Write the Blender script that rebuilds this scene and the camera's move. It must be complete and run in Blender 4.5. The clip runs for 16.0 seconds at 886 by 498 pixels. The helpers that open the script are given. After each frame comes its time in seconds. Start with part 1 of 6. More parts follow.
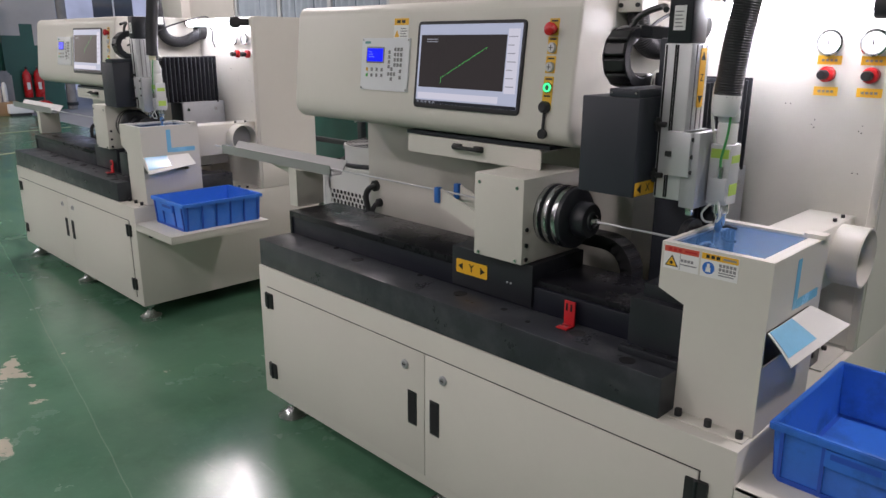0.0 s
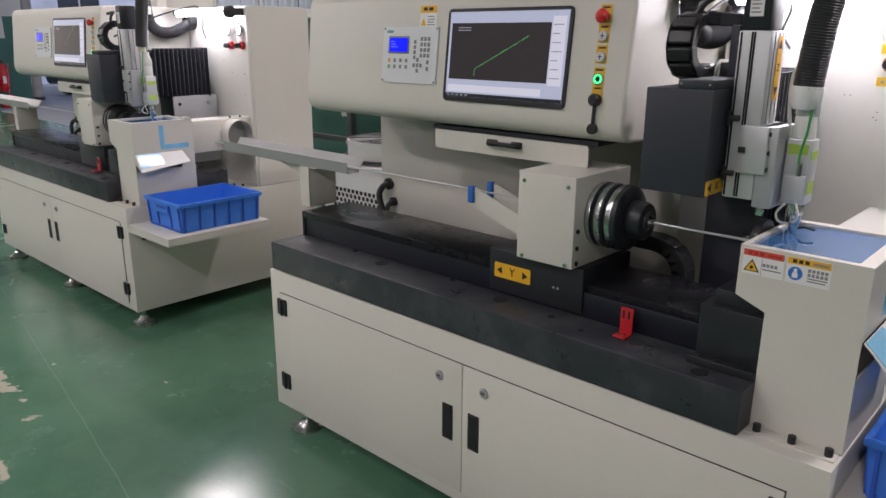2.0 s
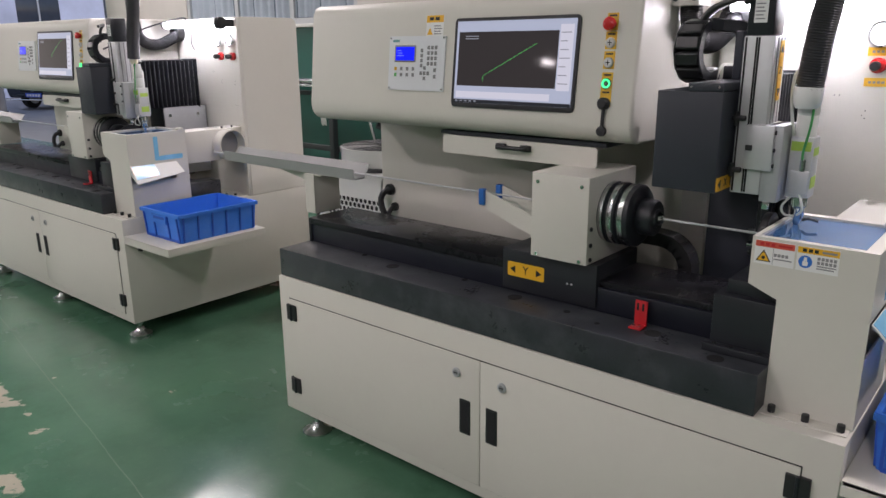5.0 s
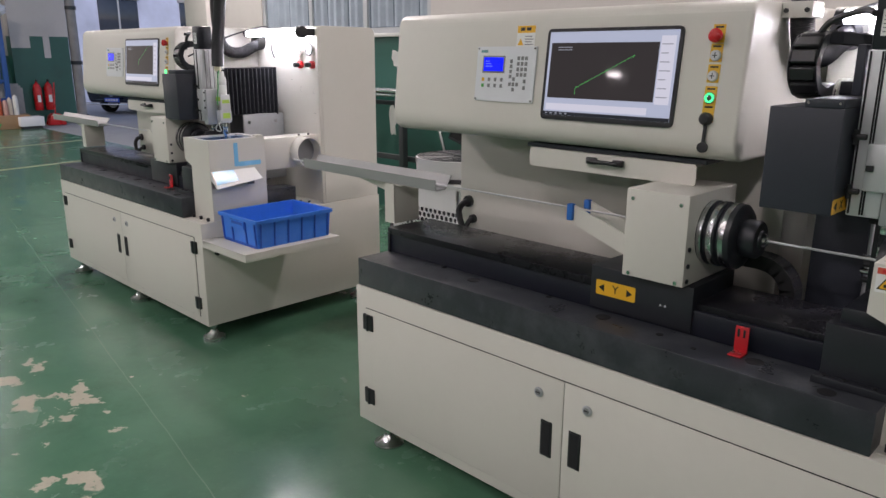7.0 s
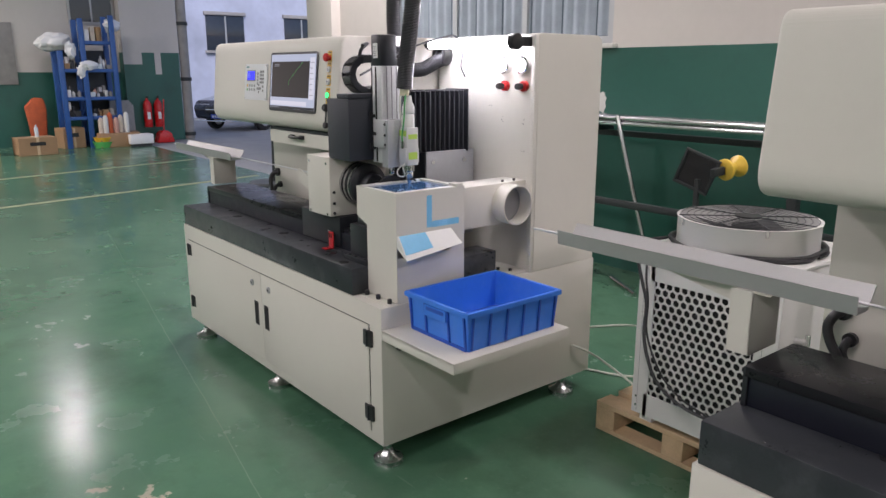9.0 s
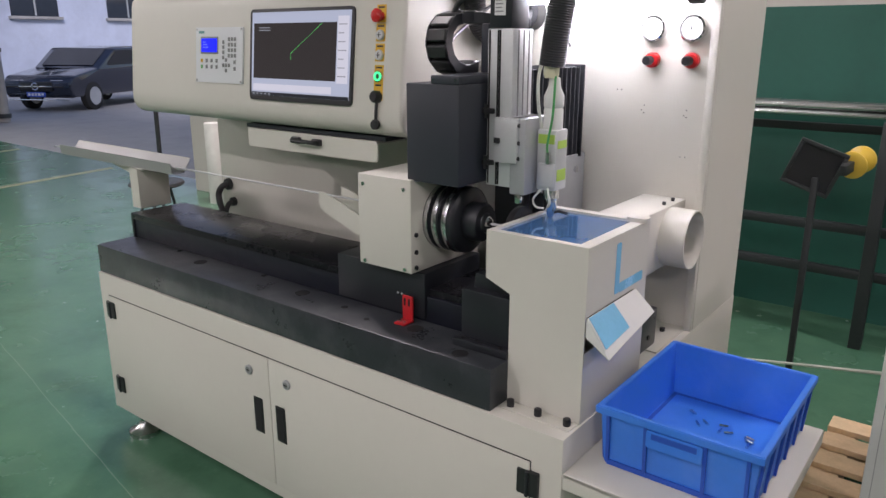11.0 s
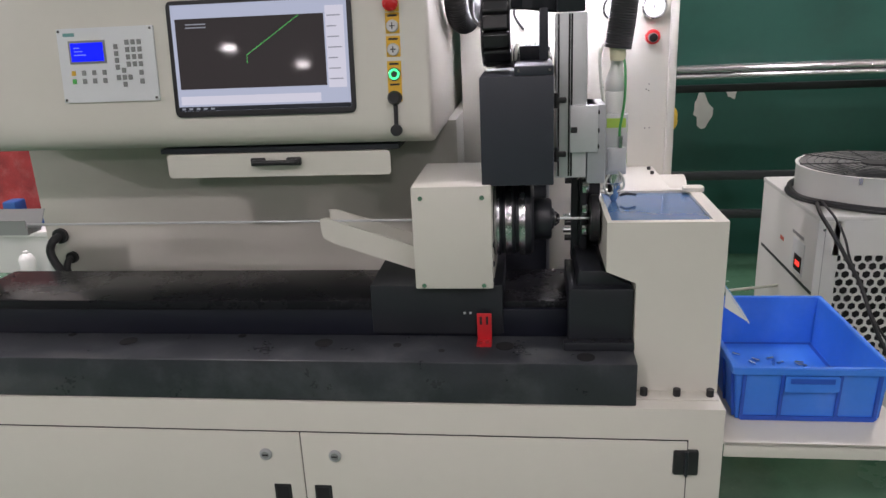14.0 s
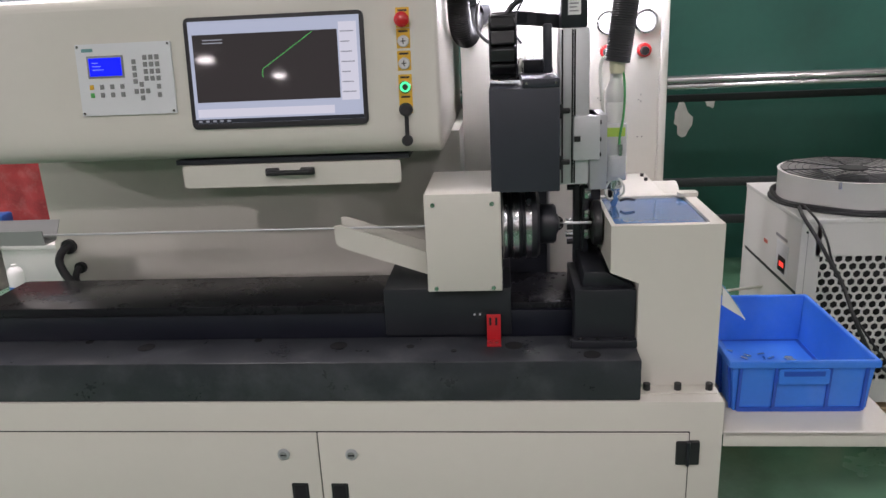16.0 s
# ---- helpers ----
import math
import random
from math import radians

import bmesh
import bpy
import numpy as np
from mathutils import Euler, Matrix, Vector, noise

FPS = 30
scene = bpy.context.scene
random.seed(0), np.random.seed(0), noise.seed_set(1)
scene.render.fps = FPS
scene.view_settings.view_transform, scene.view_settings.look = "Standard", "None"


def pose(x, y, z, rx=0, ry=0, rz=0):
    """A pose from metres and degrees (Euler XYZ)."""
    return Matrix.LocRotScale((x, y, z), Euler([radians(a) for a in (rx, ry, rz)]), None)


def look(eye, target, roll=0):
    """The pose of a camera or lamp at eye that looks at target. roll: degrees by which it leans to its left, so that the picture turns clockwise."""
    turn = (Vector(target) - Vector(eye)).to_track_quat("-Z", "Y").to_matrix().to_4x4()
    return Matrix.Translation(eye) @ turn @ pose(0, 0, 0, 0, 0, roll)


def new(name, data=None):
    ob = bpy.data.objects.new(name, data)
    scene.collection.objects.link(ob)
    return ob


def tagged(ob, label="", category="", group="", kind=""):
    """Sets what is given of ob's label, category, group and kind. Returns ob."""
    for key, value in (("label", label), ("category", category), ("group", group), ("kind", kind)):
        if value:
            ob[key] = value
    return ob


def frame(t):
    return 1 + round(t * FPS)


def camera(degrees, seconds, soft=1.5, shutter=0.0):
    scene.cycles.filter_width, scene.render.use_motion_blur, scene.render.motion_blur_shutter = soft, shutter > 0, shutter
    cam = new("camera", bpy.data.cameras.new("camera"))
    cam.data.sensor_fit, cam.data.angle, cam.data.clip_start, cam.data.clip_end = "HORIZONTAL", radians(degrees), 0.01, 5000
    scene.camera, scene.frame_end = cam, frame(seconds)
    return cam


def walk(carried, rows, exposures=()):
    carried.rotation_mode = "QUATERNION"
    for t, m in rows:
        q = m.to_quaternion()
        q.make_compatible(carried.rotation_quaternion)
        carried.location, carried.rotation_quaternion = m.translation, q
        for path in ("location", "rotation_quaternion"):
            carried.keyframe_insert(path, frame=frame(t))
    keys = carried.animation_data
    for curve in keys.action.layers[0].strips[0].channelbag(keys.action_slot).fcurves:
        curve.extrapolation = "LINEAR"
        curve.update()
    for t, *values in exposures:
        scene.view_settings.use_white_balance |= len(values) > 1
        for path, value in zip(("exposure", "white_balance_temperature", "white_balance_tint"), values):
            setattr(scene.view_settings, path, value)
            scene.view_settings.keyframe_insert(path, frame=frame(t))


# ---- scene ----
cam = camera(62.4, 16.0)
PATH = [
    (0, (-0.101, 0.052, 1.595), (-1.465, 1.41, 1.054), 0.3),
    (0.5, (-0.109, 0.043, 1.592), (-1.473, 1.402, 1.051), 0.7),
    (1, (-0.146, 0.064, 1.592), (-1.501, 1.431, 1.049), 0.9),
    (1.5, (-0.226, 0.1, 1.578), (-1.562, 1.484, 1.031), 0.8),
    (2, (-0.366, 0.021, 1.58), (-1.671, 1.43, 1.023), 0.3),
    (2.5, (-0.426, -0.075, 1.58), (-1.701, 1.359, 1.016), -0.1),
    (3, (-0.434, -0.107, 1.573), (-1.684, 1.348, 1.009), -0.4),
    (5.5, (-0.425, -0.144, 1.588), (-1.67, 1.327, 1.055), -0.4),
    (6, (-0.432, -0.147, 1.592), (-1.695, 1.311, 1.063), -0.2),
    (6.5, (-0.447, -0.149, 1.592), (-1.748, 1.277, 1.069), -0.0),
    (7, (-0.534, -0.165, 1.581), (-1.895, 1.209, 1.07), 0.2),
    (7.5, (-0.788, -0.082, 1.575), (-2.212, 1.231, 1.075), 0.2),
    (8, (-1.146, -0.001, 1.599), (-2.623, 1.255, 1.11), 0.1),
    (8.5, (-1.553, 0.058, 1.619), (-3.064, 1.275, 1.133), -0.0),
    (9, (-1.933, 0.155, 1.594), (-3.449, 1.37, 1.119), -0.0),
    (9.5, (-2.333, 0.254, 1.598), (-3.855, 1.463, 1.128), -0.1),
    (12, (-4.051, 0.307, 1.577), (-4.799, 2.066, 0.988), -0.4),
    (12.5, (-4.262, 0.282, 1.596), (-4.811, 2.113, 1.009), -1.2),
    (13, (-4.505, 0.181, 1.621), (-4.913, 2.045, 1.021), -1.8),
    (13.5, (-4.566, 0.112, 1.617), (-4.889, 1.992, 1.013), -2.3),
    (14, (-4.654, 0.047, 1.615), (-4.908, 1.936, 1.009), -2.6),
    (14.5, (-4.72, -0.02, 1.623), (-4.935, 1.875, 1.019), -2.8),
    (15, (-4.732, -0.048, 1.631), (-4.925, 1.849, 1.029), -2.8),
    (15.5, (-4.731, -0.047, 1.629), (-4.913, 1.855, 1.039), -2.7),
    (16, (-4.737, -0.047, 1.631), (-4.924, 1.857, 1.048), -2.7),
]
walk(cam, [(t, look(eye, target, roll)) for t, eye, target, roll in PATH],
     exposures=[(0, -0.17, 6350, 25), (3, -0.11, 6350, 25), (6.5, -0.12, 6350, 25), (9, 0.0, 6350, 25), (12, -0.11, 6350, 25), (16, -0.08, 6350, 25)])

# ---------------------------------------------------------------- world and light
world = bpy.data.worlds.new("sky")
scene.world = world
world.use_nodes = True
wn = world.node_tree.nodes
sky = wn.new("ShaderNodeTexSky")
sky.sky_type = "NISHITA"
sky.sun_disc = False
sky.sun_elevation, sky.sun_rotation = radians(35), radians(121)
world.node_tree.links.new(sky.outputs["Color"], wn["Background"].inputs["Color"])
wn["Background"].inputs["Strength"].default_value = 0.15

sun = new("sun", bpy.data.lights.new("sun", "SUN"))
sun.data.energy, sun.data.angle, sun.data.color = 1.9, radians(14), (1.0, 0.98, 0.95)
sun.matrix_world = look((10, -6, 8.2), (0, 0, 0))


def lamp(x, y, z, power, size, color=(1.0, 0.96, 0.90)):
    d = bpy.data.lights.new("unseen_hall_light", "AREA")
    d.shape, d.size, d.energy, d.color = "DISK", size, power, color
    ob = new("unseen_hall_light", d)
    ob.matrix_world = Matrix.Translation((x, y, z))
    return ob


# unseen lamps: some follow reflections and shadows, the rest are added fill
LAMPS = [(1.2, 3.0, 0.8), (0.5, -3.2, 0.96), (-3.4, -1.4, 0.48), (-6.8, -2.9, 0.92), (-8.7, 4.4, 1.15), (-6.6, 2.6, 0.5), (-2.2, 3.8, 0.5), (-15.4, 2.5, 0.42), (-14.0, -3.6, 2.6), (-18.0, -2.0, 2.2),
         (-3.0, -9.5, 1.7), (-12.0, -14.2, 0.4), (-11.0, -17.1, 0.4)]
LAMP_Z, LAMP_W = 4.55, 150.0
for lx, ly, strength in LAMPS:
    lamp(lx, ly, LAMP_Z, LAMP_W * strength, 0.36)

# ---------------------------------------------------------------- materials
MATS = {}


def mat(name, color, rough=0.5, metal=0.0, vary=0.06, scale=6.0, bump=0.0, bscale=120.0, rvary=0.08, coat=0.0, emit=None, power=0.0,
        spec=0.5, dirt=None, dirt_amount=0.5, dirt_scale=2.5):
    m = bpy.data.materials.new(name)
    m.use_nodes = True
    nt = m.node_tree
    n, l = nt.nodes, nt.links
    b = n["Principled BSDF"]
    b.inputs["Roughness"].default_value = rough
    b.inputs["Metallic"].default_value = metal
    b.inputs["Coat Weight"].default_value = coat
    b.inputs["Specular IOR Level"].default_value = spec
    tc = n.new("ShaderNodeTexCoord")
    big = n.new("ShaderNodeTexNoise")
    big.inputs["Scale"].default_value, big.inputs["Detail"].default_value = scale, 6
    l.new(tc.outputs["Object"], big.inputs["Vector"])
    fine = n.new("ShaderNodeTexNoise")
    fine.inputs["Scale"].default_value, fine.inputs["Detail"].default_value = scale * 14, 4
    l.new(tc.outputs["Object"], fine.inputs["Vector"])
    mixn = n.new("ShaderNodeMath")
    mixn.operation = "MULTIPLY_ADD"
    mixn.inputs[1].default_value = 0.35
    l.new(fine.outputs["Fac"], mixn.inputs[0])
    l.new(big.outputs["Fac"], mixn.inputs[2])
    ramp = n.new("ShaderNodeMapRange")
    ramp.inputs["From Min"].default_value, ramp.inputs["From Max"].default_value = 0.35, 1.0
    ramp.inputs["To Min"].default_value, ramp.inputs["To Max"].default_value = 1 - vary, 1 + vary
    l.new(mixn.outputs[0], ramp.inputs["Value"])
    col = n.new("ShaderNodeVectorMath")
    col.operation = "SCALE"
    col.inputs[0].default_value = color
    l.new(ramp.outputs["Result"], col.inputs["Scale"])
    out = col.outputs["Vector"]
    if dirt:
        dn = n.new("ShaderNodeTexNoise")
        dn.inputs["Scale"].default_value, dn.inputs["Detail"].default_value, dn.inputs["Roughness"].default_value = dirt_scale, 10, 0.65
        l.new(tc.outputs["Object"], dn.inputs["Vector"])
        dr = n.new("ShaderNodeMapRange")
        dr.inputs["From Min"].default_value, dr.inputs["From Max"].default_value = 0.5, 0.72
        dr.inputs["To Max"].default_value = dirt_amount
        l.new(dn.outputs["Fac"], dr.inputs["Value"])
        mx = n.new("ShaderNodeMix")
        mx.data_type = "RGBA"
        mx.inputs["B"].default_value = (*dirt, 1)
        l.new(dr.outputs["Result"], mx.inputs["Factor"])
        l.new(out, mx.inputs["A"])
        out = mx.outputs["Result"]
    l.new(out, b.inputs["Base Color"])
    rr = n.new("ShaderNodeMapRange")
    rr.inputs["From Min"].default_value, rr.inputs["From Max"].default_value = 0.35, 1.0
    rr.inputs["To Min"].default_value, rr.inputs["To Max"].default_value = max(0.02, rough - rvary), min(1, rough + rvary)
    l.new(mixn.outputs[0], rr.inputs["Value"])
    l.new(rr.outputs["Result"], b.inputs["Roughness"])
    if bump:
        bn = n.new("ShaderNodeTexNoise")
        bn.inputs["Scale"].default_value, bn.inputs["Detail"].default_value = bscale, 3
        l.new(tc.outputs["Object"], bn.inputs["Vector"])
        bp = n.new("ShaderNodeBump")
        bp.inputs["Strength"].default_value, bp.inputs["Distance"].default_value = bump, 0.002
        l.new(bn.outputs["Fac"], bp.inputs["Height"])
        l.new(bp.outputs["Normal"], b.inputs["Normal"])
    if emit:
        b.inputs["Emission Color"].default_value = (*emit, 1)
        b.inputs["Emission Strength"].default_value = power
    MATS[name] = m
    return m


cream = mat("cream powder coat", (0.64, 0.62, 0.56), 0.36, vary=0.03, scale=2.5, bump=0.12, bscale=420, rvary=0.05, dirt=(0.5, 0.48, 0.42), dirt_amount=0.12, dirt_scale=1.6)
white_sheet = mat("white painted sheet", (0.70, 0.70, 0.68), 0.35, vary=0.03, scale=3, bump=0.08, bscale=380)
granite = mat("black granite", (0.030, 0.033, 0.040), 0.34, vary=0.35, scale=9, rvary=0.12, bump=0.05, bscale=300, dirt=(0.105, 0.11, 0.12), dirt_amount=0.6, dirt_scale=5)
black_metal = mat("black anodised metal", (0.016, 0.018, 0.023), 0.40, vary=0.2, scale=8, rvary=0.1)
gloss_black = mat("satin black cover", (0.012, 0.012, 0.015), 0.28, vary=0.10, scale=6, rvary=0.04, spec=0.22)
bellows_cloth = mat("coated bellows cloth", (0.035, 0.038, 0.046), 0.36, vary=0.15, scale=12)
navy_dark = mat("navy black side skirt", (0.0045, 0.006, 0.014), 0.45, vary=0.2, scale=20)
black_navy = mat("dark textured steel cover", (0.026, 0.030, 0.041), 0.52, vary=0.15, scale=10, bump=0.25, bscale=600)
black_plastic = mat("black plastic", (0.018, 0.018, 0.020), 0.38, vary=0.2, scale=14)
# near-black for real black parts and for shade drawn in gaps, holes and slots
rubber = mat("black rubber hose", (0.028, 0.028, 0.031), 0.42, vary=0.2, scale=12)
slot_dark = mat("black parts and shaded openings", (0.01, 0.01, 0.012), 0.8, vary=0.1)
aluminium = mat("anodised aluminium", (0.60, 0.61, 0.62), 0.36, 0.35, vary=0.08, scale=5, rvary=0.08)
alu_plate = mat("milled aluminium plate", (0.46, 0.47, 0.49), 0.40, 0.45, vary=0.1, scale=4, bump=0.1, bscale=200)
steel = mat("polished steel", (0.72, 0.72, 0.73), 0.14, 1.0, vary=0.06, scale=8, rvary=0.06)
zinc = mat("bright zinc plate", (0.56, 0.56, 0.57), 0.24, 1.0, vary=0.15, scale=30, rvary=0.1)
pipe_steel = mat("bright steel pipe", (0.62, 0.62, 0.64), 0.2, 1.0, vary=0.12, scale=3, rvary=0.1)
blue_plastic = mat("blue crate plastic", (0.036, 0.20, 0.74), 0.42, vary=0.10, scale=5, rvary=0.08, bump=0.06, bscale=160, dirt=(0.14, 0.3, 0.8), dirt_amount=0.35, dirt_scale=6)
dirty_blue = mat("grimy blue crate plastic", (0.030, 0.165, 0.64), 0.42, vary=0.14, scale=5, rvary=0.1, bump=0.06, bscale=160, dirt=(0.012, 0.035, 0.12), dirt_amount=0.75, dirt_scale=5)
# darker blue for crate ribs, floor edges and the painted grip shade
blue_rib = mat("darker blue plastic", (0.018, 0.085, 0.48), 0.45, vary=0.12, scale=8)
blue_pad = mat("blue nylon", (0.02, 0.14, 0.48), 0.45, vary=0.08)
blue_film = mat("pale blue protective film", (0.20, 0.52, 0.78), 0.22, vary=0.12, scale=8, rvary=0.12)
blue_glass = mat("blue filmed glass", (0.06, 0.16, 0.36), 0.06, vary=0.08, scale=5, rvary=0.03, coat=0.6)
yellow = mat("yellow sticker", (0.80, 0.44, 0.02), 0.4, vary=0.05, scale=12)
amber = mat("amber label", (0.72, 0.42, 0.03), 0.4, vary=0.05)
ink = mat("black ink", (0.012, 0.012, 0.012), 0.5, vary=0.05)
grey_ink = mat("grey print", (0.25, 0.25, 0.26), 0.5, vary=0.05)
white_label = mat("white label", (0.78, 0.78, 0.77), 0.4, vary=0.03)
red_label = mat("red label", (0.62, 0.10, 0.06), 0.4, vary=0.05)
blue_label = mat("blue label disc", (0.03, 0.16, 0.55), 0.4, vary=0.05)
red_paint = mat("red painted steel", (0.52, 0.02, 0.025), 0.35, vary=0.08)
trough_steel = mat("dull steel sheet", (0.40, 0.40, 0.40), 0.42, 0.45, vary=0.06, scale=4)
red_plastic = mat("red plastic", (0.55, 0.02, 0.02), 0.28, vary=0.06)
red_cloth = mat("red fabric", (0.30, 0.035, 0.034), 0.8, vary=0.45, scale=7, bump=0.5, bscale=60, dirt=(0.42, 0.17, 0.15), dirt_amount=0.55, dirt_scale=9)
chrome = mat("chrome", (0.75, 0.75, 0.76), 0.12, 1.0, vary=0.04)
grey_key = mat("grey key", (0.23, 0.24, 0.24), 0.5, vary=0.06)
keypad_grey = mat("light grey keypad panel", (0.70, 0.72, 0.74), 0.35, vary=0.03)
teal_ink = mat("teal print", (0.12, 0.30, 0.30), 0.5, vary=0.05)
lcd_blue = mat("lit blue display", (0.0, 0.0, 0.05), 0.2, emit=(0.01, 0.02, 1.0), power=1.1)
lcd_light = mat("pale blue display text", (0.05, 0.08, 0.3), 0.3, emit=(0.25, 0.35, 1.0), power=0.9)
ui_light = mat("lit pale screen", (0.03, 0.03, 0.035), 0.045, vary=0.02, rvary=0.01, emit=(0.66, 0.76, 0.90), power=0.62)
ui_white = mat("lit white screen", (0.03, 0.03, 0.035), 0.045, vary=0.02, rvary=0.01, emit=(0.86, 0.90, 0.96), power=0.70)
ui_dark = mat("dark lit screen", (0.012, 0.011, 0.011), 0.04, vary=0.02, rvary=0.01, spec=0.3, emit=(0.055, 0.050, 0.048), power=0.6)
ui_bar = mat("screen task bar", (0.02, 0.02, 0.02), 0.10, emit=(0.02, 0.025, 0.035), power=0.5)
ui_green = mat("green screen line", (0.01, 0.04, 0.01), 0.2, emit=(0.10, 0.75, 0.15), power=0.9)
ui_grey = mat("grey screen text", (0.02, 0.02, 0.02), 0.2, emit=(0.5, 0.55, 0.6), power=0.5)
green_lit = mat("lit green ring", (0.0, 0.15, 0.03), 0.3, emit=(0.02, 1.0, 0.25), power=2.2)
red_lit = mat("lit red digits", (0.1, 0.0, 0.0), 0.3, emit=(1.0, 0.05, 0.03), power=2.0)
tube_lit = mat("lit white lamp tube", (0.9, 0.9, 0.9), 0.4, emit=(0.94, 0.98, 1.0), power=44.0)
lime_tape = mat("lime green label", (0.42, 0.62, 0.10), 0.45, vary=0.1)
green_hose = mat("green air hose", (0.06, 0.33, 0.10), 0.35, vary=0.08)
clear_hose = mat("milky plastic hose", (0.62, 0.64, 0.58), 0.3, vary=0.08)
white_cable = mat("pale cable", (0.55, 0.57, 0.50), 0.45, vary=0.08)
bottle_pet = mat("pale clear plastic", (0.55, 0.62, 0.66), 0.15, vary=0.1)
pallet_wood = mat("raw pine", (0.60, 0.44, 0.27), 0.7, vary=0.25, scale=7, bump=0.3, bscale=90, dirt=(0.36, 0.25, 0.14), dirt_amount=0.45, dirt_scale=8)
carton = mat("brown cardboard", (0.34, 0.21, 0.11), 0.8, vary=0.12, scale=5, bump=0.1)
rack_blue = mat("blue painted steel", (0.02, 0.09, 0.30), 0.4, vary=0.1)
mesh_dark = mat("dark radiator core", (0.035, 0.035, 0.037), 0.6, 0.4, vary=0.3, scale=30)
pale_cuff = mat("pale yellowish plastic", (0.72, 0.68, 0.48), 0.45, vary=0.06)
yellow_roller = mat("yellow polyurethane", (0.74, 0.50, 0.06), 0.42, vary=0.08, dirt=(0.4, 0.3, 0.1), dirt_amount=0.3)
dark_steel = mat("dark painted steel", (0.025, 0.03, 0.032), 0.5, vary=0.2)
wall_cream = mat("cream plaster", (0.56, 0.53, 0.49), 0.8, vary=0.06, scale=1.2, bump=0.25, bscale=40, dirt=(0.42, 0.40, 0.36), dirt_amount=0.35, dirt_scale=0.9)
wall_green = mat("dark green gloss wall paint", (0.020, 0.106, 0.081), 0.38, vary=0.15, scale=1.5, bump=0.25, bscale=25, rvary=0.1, dirt=(0.02, 0.06, 0.05), dirt_amount=0.5, dirt_scale=1.2)
plaster = mat("bare white plaster", (0.62, 0.62, 0.58), 0.85, vary=0.1, scale=12)
wall_outside = mat("weathered blue white render", (0.48, 0.54, 0.66), 0.85, vary=0.16, scale=0.8, bump=0.3, bscale=20, dirt=(0.30, 0.34, 0.42), dirt_amount=0.6, dirt_scale=0.7)
concrete = mat("pale concrete", (0.34, 0.34, 0.33), 0.75, vary=0.12, scale=1.5, bump=0.3, bscale=40, dirt=(0.22, 0.22, 0.22), dirt_amount=0.4)
ceiling_paint = mat("pale ceiling sheet", (0.5, 0.5, 0.48), 0.7, vary=0.06)
curtain_grey = mat("grey blue curtain", (0.30, 0.35, 0.40), 0.8, vary=0.15, scale=6)
window_frame_m = mat("aluminium window frame", (0.48, 0.50, 0.51), 0.4, 0.6, vary=0.06)
window_glass = mat("dim window glass", (0.10, 0.13, 0.16), 0.05, vary=0.1, rvary=0.02)
line_paint = mat("worn yellow line paint", (0.30, 0.31, 0.19), 0.5, vary=0.2, scale=8)
car_paint = mat("dark blue car paint", (0.012, 0.016, 0.03), 0.15, vary=0.05, coat=0.8)
car_glass = mat("car glass", (0.02, 0.022, 0.025), 0.05, vary=0.05)
plate_blue = mat("blue plate", (0.05, 0.12, 0.6), 0.4, vary=0.03)
tyre = mat("tyre rubber", (0.015, 0.015, 0.015), 0.8, vary=0.1)
orange = mat("orange fabric", (0.48, 0.10, 0.035), 0.8, vary=0.35, scale=5)
green_plastic = mat("green plastic basin", (0.08, 0.42, 0.10), 0.4, vary=0.06)
grey_board = mat("weathered grey board", (0.30, 0.29, 0.27), 0.75, vary=0.2)
dark_glass = mat("dark far window", (0.03, 0.04, 0.055), 0.12, vary=0.1)


CRACK = (0.1570, 0.9876, 0.4816)


